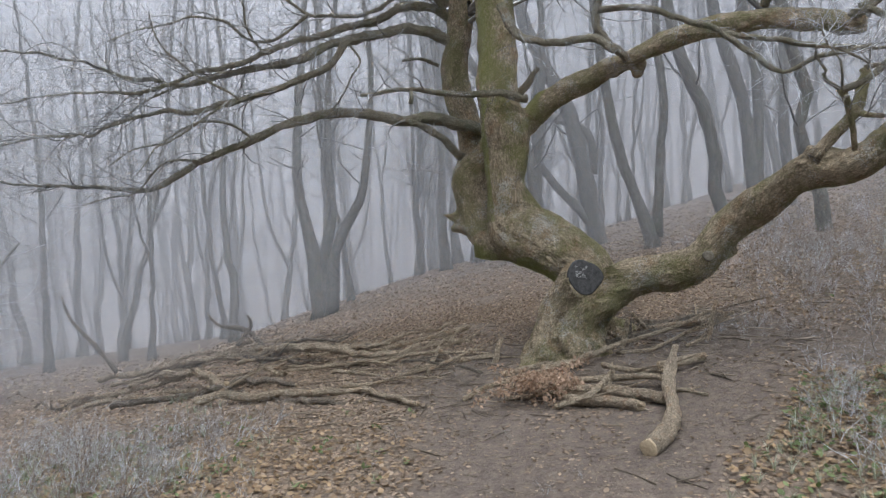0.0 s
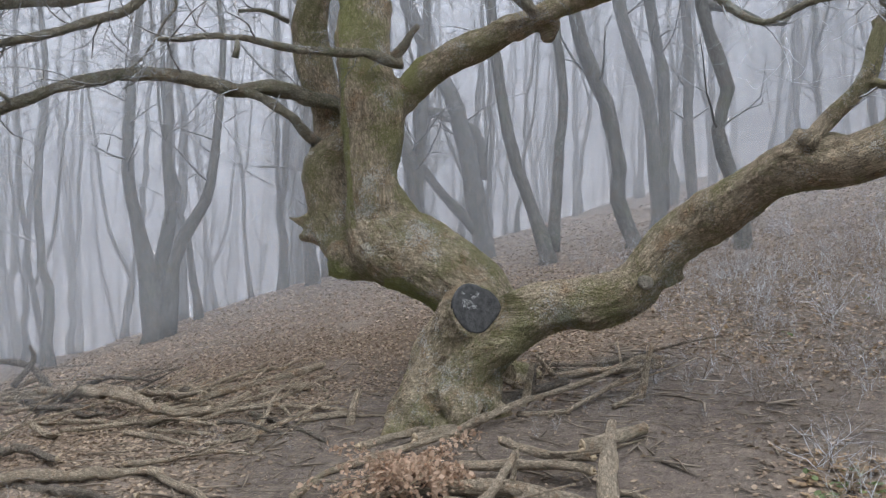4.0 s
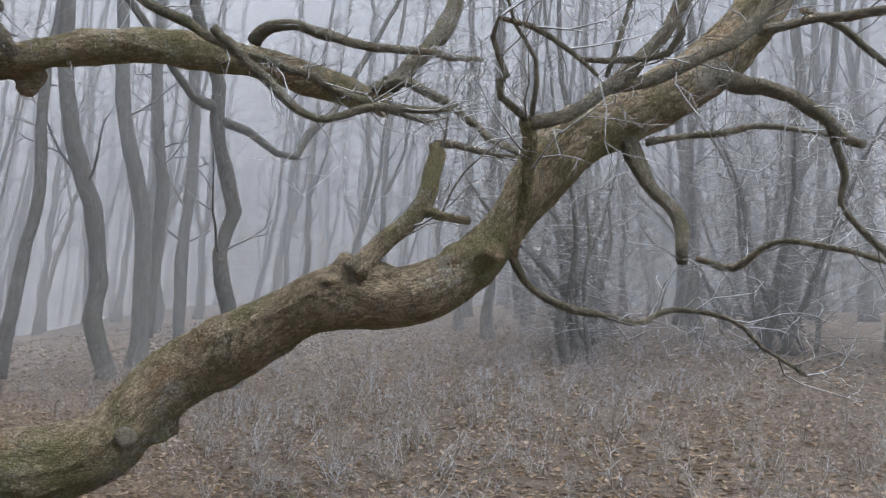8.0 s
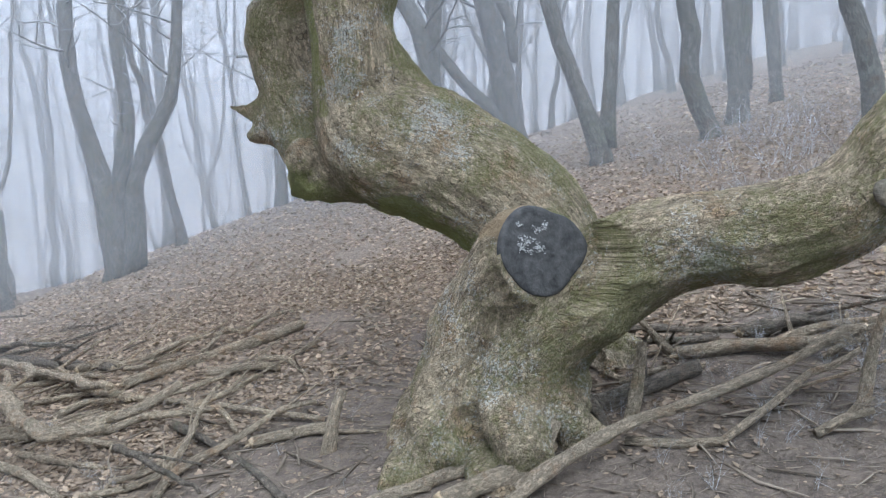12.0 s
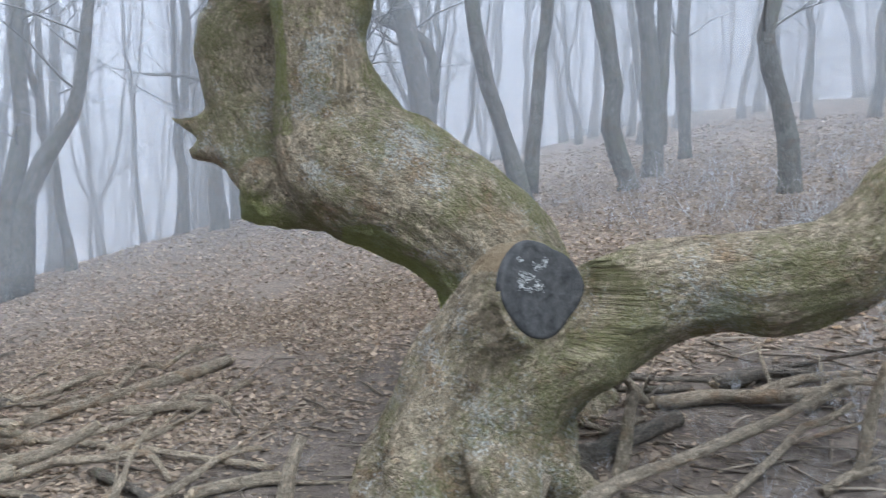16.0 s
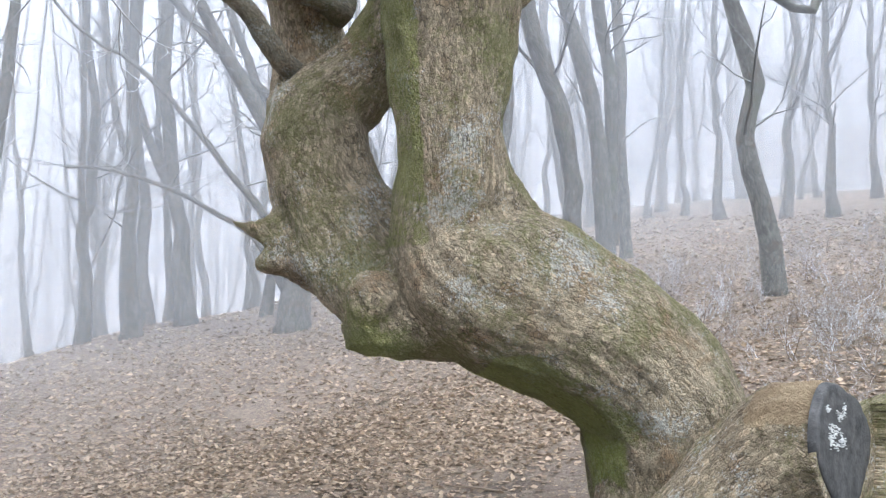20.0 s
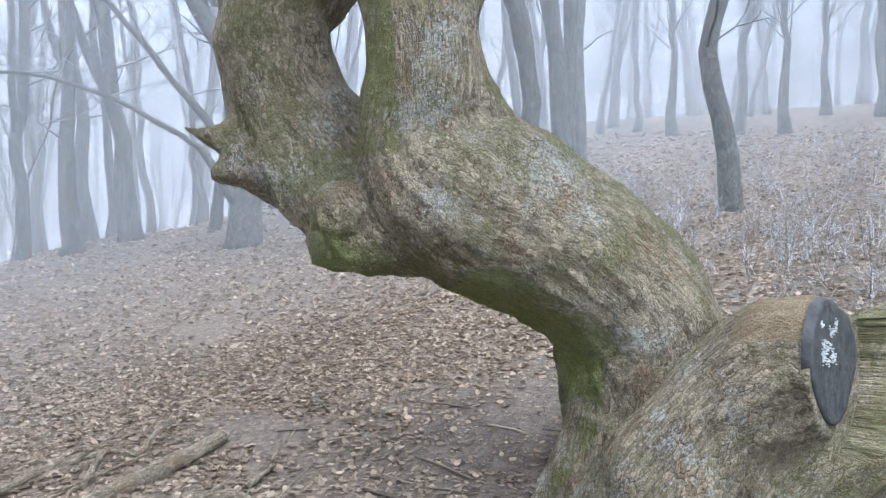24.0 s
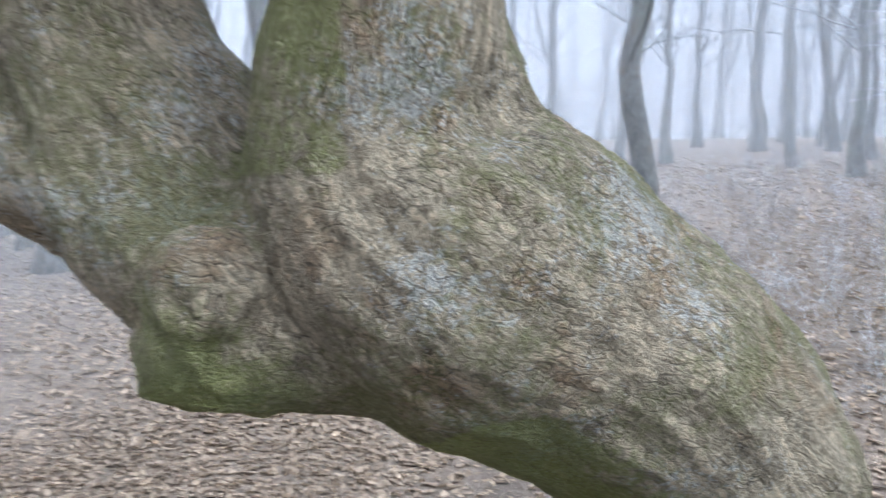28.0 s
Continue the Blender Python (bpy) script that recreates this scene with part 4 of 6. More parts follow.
limb((4.43, 6.25, 2.77, 0.047), (4.44, 6.17, 2.62, 0.04), (4.44, 6.08, 2.47, 0.037), (4.44, 5.96, 2.36, 0.039), (4.4, 5.92, 2.24, 0.035), (4.35, 5.9, 2.09, 0.026), twigs=0.3)
limb((4.74, 5.88, 3.12, 0.059), (4.78, 5.65, 2.99, 0.043), (4.8, 5.44, 2.83, 0.038), (4.82, 5.25, 2.65, 0.026), twigs=0.9, geo=TWIGS_B)
limb((4.84, 5.4, 2.78, 0.025), (4.88, 5.38, 2.66, 0.022), (4.92, 5.37, 2.54, 0.024), (4.94, 5.4, 2.42, 0.022), (4.99, 5.34, 2.31, 0.019), (5.06, 5.2, 2.12, 0.016), twigs=0.9, geo=TWIGS_B)
limb((4.82, 5.72, 3.36, 0.035), (4.82, 5.52, 3.33, 0.031), (4.83, 5.3, 3.29, 0.027), (4.82, 5.08, 3.26, 0.024), (4.83, 4.83, 3.2, 0.015), twigs=0.9, geo=TWIGS_B)
limb((4.95, 5.56, 3.47, 0.024), (5.02, 5.39, 3.35, 0.023), (5.1, 5.26, 3.19, 0.023), (5.17, 5.11, 3.0, 0.014), twigs=0.9, geo=TWIGS_B)
limb((4.04, 6.69, 2.16, 0.026), (4.19, 6.65, 2.0, 0.023), (4.37, 6.53, 1.9, 0.026), (4.52, 6.42, 1.88, 0.021), (4.66, 6.34, 1.86, 0.021), (4.79, 6.22, 1.93, 0.018), (4.98, 5.99, 1.89, 0.015), (5.12, 5.87, 1.75, 0.015), (5.26, 5.73, 1.62, 0.012), twigs=0.9, geo=TWIGS_B)
limb((5.32, 6.38, 2.3, 0.02), (5.43, 6.19, 2.24, 0.03), (5.49, 5.99, 2.38, 0.026), (5.6, 5.72, 2.35, 0.022), (5.73, 5.39, 2.23, 0.019), twigs=0.9, geo=TWIGS_B)
limb((5.2, 6.65, 3.04, 0.028), (5.51, 6.31, 3.12, 0.025), (5.73, 6.12, 3.18, 0.021), (6.02, 5.81, 3.13, 0.018), twigs=0.9, geo=TWIGS_B)
limb((0.79, 9.3, 4.09, 0.066), (1.0, 9.1, 3.68, 0.058), (1.36, 8.9, 3.54, 0.05), (1.76, 8.7, 3.53, 0.049), (1.96, 8.5, 3.34, 0.048), twigs=0.8, geo=TWIGS_B)
limb((2.26, 9.4, 3.43, 0.06), (2.02, 9.33, 3.64, 0.059), (1.88, 9.27, 3.89, 0.052), (1.92, 9.2, 4.19, 0.039), twigs=0.8, geo=TWIGS_B)
limb((1.88, 9.0, 3.91, 0.044), (2.34, 8.6, 3.8, 0.042), (2.81, 8.2, 3.49, 0.035), (3.28, 7.8, 3.23, 0.033), (4.09, 7.4, 3.03, 0.026), twigs=0.8, geo=TWIGS_B)
limb((2.84, 7.8, 3.32, 0.033), (3.09, 7.6, 3.03, 0.032), (3.27, 7.4, 2.82, 0.026), (3.54, 7.2, 2.93, 0.025), (3.87, 7.0, 2.96, 0.02), twigs=0.8, geo=TWIGS_B)
TOP = Geo()
for pts in ([(0.66, 10.66, 5.5, 0.23), (0.6, 10.7, 7.0, 0.2), (0.4, 10.8, 9.0, 0.16), (0.5, 10.9, 12.0, 0.05)], [(0.30, 11.3, 5.5, 0.155), (0.1, 11.4, 7.0, 0.12), (-0.1, 11.4, 9.5, 0.04)]):
    TOP.tube(crooked(pts, 0.25, 0.05, 4), 12, 0.1)
of_tree("upper_stems", TOP.mesh("upper_stems", LIMB_BARK))
for k in range(46):
    a, h = RNG.uniform(0, 6.28), RNG.uniform(4.3, 9.5)
    grow(TWIGS_A, RNG, (0.45, 10.75, h), (math.cos(a), math.sin(a), 0.25), RNG.uniform(1.5, 3.6), 0.035, 2, 5, 0.2, 0.03, 5)
for g in (TWIGS_A, TWIGS_B):
    tagged(of_tree("twigs", g.mesh("twigs", TWIG if g is TWIGS_A else FINE_TWIG), "fine twigs white with hoar frost"), kind="stuff")

# ---- the wood behind ----
def forest_tree(stems, seed, label, twigs=14, mat=None, at=None, size=1.0):
    rng = random.Random(seed)
    if at:
        bx, by, bz = stems[0][0][:3]
        stems = [[((p[0] - bx) * size + at[0], (p[1] - by) * size + at[1], (p[2] - bz) * size + hills(*at), p[3] * size) for p in pts] for pts in stems]
    x, y, z = stems[0][0][:3]
    root = tagged(new("tree"), label, "tree", "bare trees in the fog")
    root.location = (x, y, z)
    undo, fine = Matrix.Translation((-x, -y, -z)), Geo()
    for k, pts in enumerate(stems):
        if k == 0:
            r0 = pts[0][3]
            pts = [(x, y, hills(x, y) - 0.15, r0 * 1.2), (x, y, hills(x, y) + 0.10, r0 * 0.92)] + list(pts[1:])
        if pts[-1][2] > 4.2:
            a, b = np.array(pts[-2]), np.array(pts[-1])
            d = (b - a)[:3] / np.linalg.norm((b - a)[:3])
            for s in (2.2, 4.6):
                pts = list(pts) + [(b[0] + d[0] * s + rng.uniform(-0.25, 0.25), b[1] + rng.uniform(-0.3, 0.3), b[2] + s, b[3] * (0.75 if s < 3 else 0.35))]
        s = crooked(pts, 0.3, 0.03, seed + k)
        g = Geo()
        g.tube(s, 10, 0.14)
        me = g.mesh("trunk", mat or FOREST_BARK)
        me.transform(undo)
        part("trunk", me, root)
        top = [p for p in s if p[2] > z + 1.6]
        for q in range(twigs):
            if top:
                p = top[int(len(top) * rng.random() ** 0.7)]
                a = rng.uniform(0, 6.28)
                grow(fine, rng, p[:3], (math.cos(a), math.sin(a), rng.uniform(0.1, 0.9)), rng.uniform(0.6, 2.2), max(0.008, 0.22 * p[3]), 2, 4, 0.24, 0.05, 3.5, 0.55, 0.28)
    if fine.n:
        me = fine.mesh("twigs", FOREST_TWIG)
        me.transform(undo)
        tagged(part("twigs", me, root, "thin frosted twigs"), kind="stuff")
    return root


forest_tree([[(-3.29, 19.6, -0.42, 0.317), (-3.45, 19.6, 0.81, 0.195), (-3.66, 19.6, 2.07, 0.145), (-3.83, 19.6, 3.01, 0.124), (-3.8, 19.6, 4.49, 0.104), (-3.56, 19.6, 6.64, 0.074)], [(-3.29, 19.6, -0.42, 0.247), (-3.22, 19.6, 0.81, 0.157), (-3.0, 19.6, 2.26, 0.126), (-3.04, 19.6, 3.58, 0.105), (-2.95, 19.6, 5.78, 0.075)], [(-3.15, 19.6, -0.42, 0.248), (-2.92, 19.6, 1.2, 0.147), (-2.7, 19.6, 1.78, 0.137), (-2.27, 19.6, 2.45, 0.117), (-2.09, 19.6, 3.41, 0.097), (-1.91, 19.6, 5.63, 0.067)]], 1, "three-stemmed bare tree standing in fog", at=(-2.95, 18.0), size=0.9)
forest_tree([[(3.72, 20.0, 1.33, 0.258), (3.51, 20.0, 2.7, 0.21), (3.12, 20.0, 4.59, 0.191), (2.46, 20.0, 5.97, 0.171), (1.93, 20.0, 7.35, 0.142), (1.57, 20.0, 10.07, 0.104)], [(3.58, 20.0, 1.87, 0.134), (2.59, 20.0, 3.0, 0.104), (1.96, 20.0, 4.02, 0.094), (1.55, 20.0, 5.29, 0.075)], [(3.65, 20.0, 3.07, 0.134), (3.68, 20.0, 3.79, 0.115), (3.26, 20.0, 4.3, 0.115), (2.17, 20.0, 4.69, 0.104), (1.57, 20.0, 4.93, 0.075)]], 2, "thick leaning bare tree with crossing stems", at=(3.6, 20.0), size=1.0)
forest_tree([[(4.8, 17.6, 1.13, 0.195), (4.54, 17.6, 2.06, 0.124), (4.12, 17.6, 3.29, 0.114), (3.83, 17.6, 4.94, 0.106), (3.66, 17.6, 6.51, 0.097), (3.52, 17.6, 8.61, 0.071)], [(4.9, 17.6, 1.35, 0.142), (5.0, 17.6, 2.82, 0.098), (5.13, 17.6, 4.42, 0.09), (5.0, 17.6, 5.8, 0.081), (5.07, 17.6, 8.29, 0.054)]], 3, "bare tree with two slim stems", at=(4.25, 16.9), size=0.95)
forest_tree([[(6.26, 17.0, 1.51, 0.185), (5.93, 17.0, 2.42, 0.143), (5.98, 17.0, 3.04, 0.133), (5.72, 17.0, 4.26, 0.144), (5.31, 17.0, 5.25, 0.133), (5.05, 17.0, 6.47, 0.123), (4.86, 17.0, 8.52, 0.092)]], 4, "bowed bare tree with a kinked stem", at=(5.85, 16.8), size=0.97)
forest_tree([[(7.23, 18.3, 1.83, 0.196), (7.19, 18.3, 3.02, 0.155), (6.98, 18.3, 4.71, 0.139), (6.58, 18.3, 5.94, 0.131), (6.36, 18.3, 7.06, 0.123), (6.07, 18.3, 9.9, 0.09)], [(7.31, 18.3, 2.34, 0.138), (7.35, 18.3, 4.06, 0.115), (7.33, 18.3, 5.2, 0.115), (7.06, 18.3, 6.68, 0.106), (6.88, 18.3, 9.45, 0.083)]], 5, "stout bare tree forking into two stems", at=(6.65, 17.6), size=0.96)
forest_tree([[(6.55, 14.05, 1.5, 0.15), (6.52, 14.05, 2.0, 0.125), (6.39, 14.05, 2.46, 0.11), (6.16, 14.05, 3.17, 0.105), (6.33, 14.05, 3.81, 0.1), (6.13, 14.05, 4.37, 0.1), (5.94, 14.05, 5.02, 0.1), (5.91, 14.05, 5.56, 0.1), (5.74, 14.05, 5.93, 0.09)], [(5.95, 14.05, 5.05, 0.075), (6.43, 14.05, 5.01, 0.062), (6.92, 14.05, 4.8, 0.06), (7.24, 14.05, 4.79, 0.06), (7.43, 14.05, 5.23, 0.065), (7.86, 14.05, 5.69, 0.055), (7.95, 14.05, 5.89, 0.05)], [(5.92, 14.05, 5.23, 0.08), (5.71, 14.05, 5.25, 0.075), (5.56, 14.05, 5.29, 0.06)]], 6, "wavy lichen-grey tree with a crooked side arm", 4)
forest_tree([[(8.24, 19.2, 2.06, 0.135), (8.12, 19.2, 3.88, 0.116), (8.15, 19.2, 5.72, 0.107), (7.99, 19.2, 7.55, 0.098), (7.84, 19.2, 10.02, 0.069)]], 7, "slim straight bare tree", at=(7.95, 18.9), size=1.0)
forest_tree([[(2.14, 19.4, 0.85, 0.299), (2.2, 19.4, 1.55, 0.23), (2.16, 19.4, 2.43, 0.168), (1.99, 19.4, 3.41, 0.141), (1.69, 19.4, 4.05, 0.132), (1.3, 19.4, 4.68, 0.113), (0.97, 19.4, 5.18, 0.103), (0.55, 19.4, 6.0, 0.085)], [(2.11, 19.4, 1.38, 0.106), (1.55, 19.4, 2.25, 0.052), (0.96, 19.4, 2.63, 0.043), (0.32, 19.4, 2.95, 0.033), (-0.46, 19.4, 3.17, 0.029), (-1.08, 19.4, 3.18, 0.02)], [(-0.31, 19.4, 3.17, 0.025), (-0.4, 19.4, 2.88, 0.02), (-0.42, 19.4, 2.55, 0.018), (-0.71, 19.4, 1.82, 0.012)], [(1.99, 19.4, 2.26, 0.07), (1.13, 19.4, 3.28, 0.052), (0.31, 19.4, 4.26, 0.042), (-0.35, 19.4, 4.87, 0.033), (-0.99, 19.4, 5.22, 0.024)], [(2.16, 19.4, 2.26, 0.124), (2.26, 19.4, 3.78, 0.107), (2.36, 19.4, 5.14, 0.099), (2.41, 19.4, 6.62, 0.072)]], 8, "bare tree with a swollen foot", at=(2.0, 19.0), size=0.98)
forest_tree([[(-0.13, 21.0, 0.63, 0.202), (-0.22, 21.0, 1.78, 0.138), (-0.17, 21.0, 3.45, 0.111), (-0.21, 21.0, 4.85, 0.102), (-0.16, 21.0, 7.72, 0.075)]], 9, "bare tree with drooping hooked branch", at=(-0.2, 21.3), size=1.0)
NEAR_TREES = [(-2.95, 18.0), (3.6, 20.0), (4.25, 16.9), (5.85, 16.8), (6.65, 17.6), (6.55, 14.05), (7.95, 18.9), (2.0, 19.0), (-0.2, 21.3)]


def spare_tree(seed):
    rng = random.Random(seed)
    h, r = rng.uniform(12, 16), rng.uniform(0.055, 0.125)
    lean, bend = rng.uniform(-0.08, 0.08), rng.uniform(-0.9, 0.9)
    pts = [(0, 0, -0.3, r * 2.1), (0, 0, 0.12, r * 1.45), (bend * 0.06, 0, 0.5, r * 1.12)] + [(lean * h * s + bend * math.sin(s * rng.uniform(2.5, 4)), rng.uniform(-0.12, 0.12), h * s, r * (1 - 0.85 * s)) for s in (0.12, 0.25, 0.4, 0.6, 0.8, 1.0)]
    root = tagged(new("tree"), "tall slender bare tree fading into the fog", "tree", "bare trees in the fog")
    g = Geo()
    s = crooked(pts, 0.4, 0.09, seed)
    g.tube(s, 8, 0.1)
    if rng.random() < 0.5:
        p = s[int(len(s) * rng.uniform(0.12, 0.3))]
        q = rng.choice((-1, 1))
        g.tube(crooked([(*p[:3], p[3] * 0.75), (p[0] + 0.5 * q, p[1], p[2] + 1.2, p[3] * 0.6), (p[0] + 0.8 * q, p[1], p[2] + 3.5, p[3] * 0.5), (p[0] + 1.3 * q, p[1], p[2] + 8, 0.02)], 0.4, 0.04, seed + 1), 7, 0.1)
    part("trunk", g.mesh("trunk", FOREST_BARK), root)
    fine = Geo()
    for k in range(20):
        p = s[int(len(s) * (0.15 + 0.83 * rng.random()))]
        a = rng.uniform(0, 6.28)
        grow(fine, rng, p[:3], (math.cos(a), math.sin(a), rng.uniform(0.2, 1.0)), rng.uniform(0.7, 2.6), max(0.01, 0.25 * p[3]), 2, 3, 0.22, 0.06, 3.2, 0.55, 0.42)
    tagged(part("twigs", fine.mesh("twigs", FOREST_TWIG), root, "thin bare twigs"), kind="stuff")
    return root


def scatter_forest():
    rng = random.Random(21)
    kinds = [spare_tree(100 + k) for k in range(9)]
    taken, found = list(NEAR_TREES), []
    for _ in range(9000):
        if len(found) >= 520:
            break
        x, y = rng.uniform(-34, 44), rng.uniform(-16, 56)
        d = math.hypot(x - 1.2, y - 7)
        clear = 14 if y <= 6 else 14 if x < 1 else 12.5
        if d < clear or d > 50 or (x < 3.2 and y < 19.5 and x > -5) or (3 < x < 11 and 12 < y < 22.5) or (y < 6 and rng.random() < 0.8):
            continue
        gap = 1.1 if d < 25 else 1.4
        if any((x - a) ** 2 + (y - b) ** 2 < gap * gap for a, b in taken):
            continue
        taken.append((x, y))
        found.append((d, x, y, rng.uniform(0, 360), rng.uniform(0.75, 1.2)))
    found.sort()
    for placed, (d, x, y, turn, size) in enumerate(found[:282]):
        m = Matrix.Translation((x, y, hills(x, y))) @ pose(0, 0, 0, 0, 0, turn) @ Matrix.Diagonal((size, size, size, 1))
        if placed < len(kinds):
            kinds[placed].matrix_basis = m
        else:
            copy_thing(kinds[placed % len(kinds)], m)
    far, fine = Geo(), Geo()
    for k, (d, x, y, turn, size) in enumerate(found[282:]):
        h, r, z, w = rng.uniform(11, 15), rng.uniform(0.06, 0.13), hills(x, y), rng.uniform(-0.7, 0.7)
        s = crooked([(x + w * math.sin(q * 0.3 + turn) * q / h, y, z - 0.2 + q, r * (1.1 - 0.9 * q / h)) for q in (0, h * 0.15, h * 0.3, h * 0.5, h * 0.75, h)], 0.8, 0.05, k)
        far.tube(s, 6, 0.1, False)
        for _ in range(7):
            p, a = s[int(len(s) * rng.uniform(0.2, 0.95))], rng.uniform(0, 6.28)
            grow(fine, rng, p[:3], (math.cos(a), math.sin(a), rng.uniform(0.3, 1.0)), rng.uniform(1.0, 2.6), max(0.012, 0.3 * p[3]), 1, 3, 0.18, 0.06, 3.0, 0.55, 0.5)
    wood = thing("far_wood", far.mesh("far_wood", FOREST_BARK), "slender bare trees far off in thick fog", "wood", kind="stuff")
    tagged(part("far_twigs", fine.mesh("far_twigs", FOREST_TWIG), wood), kind="stuff")


scatter_forest()


def thorn_bush(x, y, seed, stems, height, spread, kids=4.5):
    rng = random.Random(seed)
    z = hills(x, y)
    root = tagged(new("thorn_bush"), "dense thorn bush with grey stems and frosted twigs", "bush", "frosted thorn bushes")
    root.location = (x, y, z)
    g, fine = Geo(), Geo()
    for k in range(stems):
        a = rng.uniform(0, 6.28)
        d = np.array((math.cos(a) * spread, math.sin(a) * spread, 1.0))
        p = np.array((rng.uniform(-0.35, 0.35), rng.uniform(-0.35, 0.35), -0.1))
        pts, r = [], rng.uniform(0.04, 0.09)
        for i in range(7):
            pts.append((*p, r * (1 - 0.12 * i)))
            d = d + np.array([rng.uniform(-0.25, 0.25) for _ in range(3)])
            d /= np.linalg.norm(d)
            p = p + d * height / 7
        s = crooked(pts, 0.2, 0.03, seed + k)
        g.tube(s, 7, 0.15)
        for i in range(2, len(s)):
            for _ in range(2):
                b = rng.uniform(0, 6.28)
                grow(fine, rng, s[i, :3], (math.cos(b), math.sin(b), rng.uniform(-0.35, 0.5)), rng.uniform(0.5, 1.7), 0.009, 2, 3, 0.3, 0.0, kids, 0.55, 0.3)
    part("stems", g.mesh("stems", FOREST_BARK), root)
    tagged(part("twigs", fine.mesh("twigs", TWIG), root, "fine rimed twigs"), kind="stuff")
    return root


for spec in ((10.6, 11.2, 1, 9, 4.0, 0.35), (13.2, 9.4, 2, 6, 4.5, 0.4), (12.4, 12.4, 3, 7, 4.2, 0.4), (15.5, 11.0, 4, 7, 4.4, 0.4), (14.5, 7.0, 5, 7, 4.2, 0.5), (-8.6, 12.6, 6, 5, 4.2, 0.35)):
    thorn_bush(*spec)

# ---- fallen wood ----
def fallen(name, label, group, lift, r0, r1, flat, mat, seed, heights=None, stubs_most=5):
    n = len(flat)
    pts = []
    for i, (x, y) in enumerate(flat):
        r = r0 + (r1 - r0) * i / (n - 1)
        pts.append((x, y, hills(x, y) + r * 0.85 + lift * (0.6 + 0.4 * math.sin(1.3 * i + seed)) + (heights[i] if heights else 0), r))
    g, rng = Geo(), random.Random(seed)
    s = crooked(pts, 0.07, min(0.06, (0.5 if heights else 1.3) * r0), seed)
    g.tube(s, 10, 0.42)
    stubs = []
    for _ in range(rng.randrange(1, stubs_most)):
        i = rng.randrange(1, len(s) - 1)
        d = s[i, :3] - s[i - 1, :3]
        d = d / (np.linalg.norm(d) + 1e-9) + np.array((rng.uniform(-0.9, 0.9), rng.uniform(-0.9, 0.9), rng.uniform(-0.1, 0.8)))
        h = rng.uniform(0.04, 0.16) if rng.random() < 0.6 else rng.uniform(0.2, 0.6)
        q = s[i, :3]
        side = np.array([rng.uniform(-0.12, 0.12) for _ in range(3)])
        stub = Geo()
        stubs.append(stub)
        stub.tube([(*(q + d * h * k + side * h * k * k), max(0.004, min(0.03, s[i, 3] * 0.5) * (1 - 0.65 * k))) for k in (0, 0.3, 0.6, 0.85, 1.0)], 6, 0.3)
    ob = thing(name, g.mesh(name, mat), label, "log", group)
    for stub in stubs:
        part("side_twig", stub.mesh("side_twig", mat), ob)
    for end, inner in ((s[0], s[1]), (s[-1], s[-2])):
        if end[3] > 0.024:
            d = end[:3] - inner[:3]
            d = d / (np.linalg.norm(d) + 1e-9)
            d += np.array([rng.uniform(-0.25, 0.25) for _ in range(3)])
            q, r = Geo(), end[3]
            q.tube([(*(end[:3] + d * r * push), r * wide) for push, wide in ((-0.5, 0.9), (0.06, 0.93), (0.14, 0.86), (0.16, 0.05))], 9, 0.4)
            for _ in range(3):
                a = end[:3] + np.array([rng.uniform(-0.5, 0.5) for _ in range(3)]) * r
                q.tube([(*(a - d * r * 0.3), r * 0.35), (*(a + d * r * 0.3), r * 0.25), (*(a + d * r * rng.uniform(0.5, 1.3)), r * 0.06)], 5, 0.3)
            part("broken_end", q.mesh("broken_end", CUT_WOOD if rng.random() < 0.35 else BARE_WOOD), ob, "pale splintered wood")
    return ob


COUNT = [0]


def heap_log(lift, r0, r1, *flat):
    COUNT[0] += 1
    return fallen("fallen_branch", "long weathered fallen branch heaped on the ground", "heap of fallen branches", lift, r0 * 0.8, r1 * 0.7, flat, LOG_BARK if COUNT[0] % 3 else DARK_LOG, COUNT[0])


def ground_stick(r0, r1, *pts, dark=False):
    """A stick through points of x, y and height over the soil."""
    COUNT[0] += 1
    label = "dark damp stick lying by the old tree" if dark else "weathered crooked stick lying beside the old tree"
    return fallen("fallen_branch", label, "sticks round the old tree", 0.0, r0, r1, [p[:2] for p in pts], DARK_LOG if dark else LOG_BARK, COUNT[0], heights=[p[2] for p in pts], stubs_most=3)


def pile_log(r0, r1, *pts):
    COUNT[0] += 1
    return fallen("pile_log", "stacked bare weathered log in a small pile", "small log pile", 0.0, r0, r1, [p[:2] for p in pts], LOG_BARK, COUNT[0], heights=[p[2] for p in pts], stubs_most=3)


heap_log(0.05, 0.065, 0.038, (-2.9, 9.26), (-2.14, 9.06), (-1.39, 8.82), (-0.89, 8.76), (-0.21, 7.7))
heap_log(0.0, 0.057, 0.037, (-5.31, 10.12), (-4.64, 10.88), (-3.31, 10.46))
heap_log(0.08, 0.049, 0.036, (-4.24, 9.96), (-3.44, 9.88), (-2.77, 10.24))
heap_log(0.25, 0.069, 0.048, (-6.28, 14.04), (-4.92, 13.84), (-3.37, 13.5))
heap_log(0.22, 0.084, 0.048, (-3.59, 13.26), (-2.18, 11.68), (-0.99, 9.78), (-0.58, 9.72))
heap_log(0.0, 0.051, 0.041, (-1.94, 9.04), (-1.35, 8.52), (-0.84, 8.24))
heap_log(0.15, 0.08, 0.056, (-4.13, 11.38), (-3.44, 10.74), (-2.74, 9.92))
heap_log(0.2, 0.065, 0.043, (-5.48, 13.08), (-4.39, 13.4), (-2.64, 12.32))
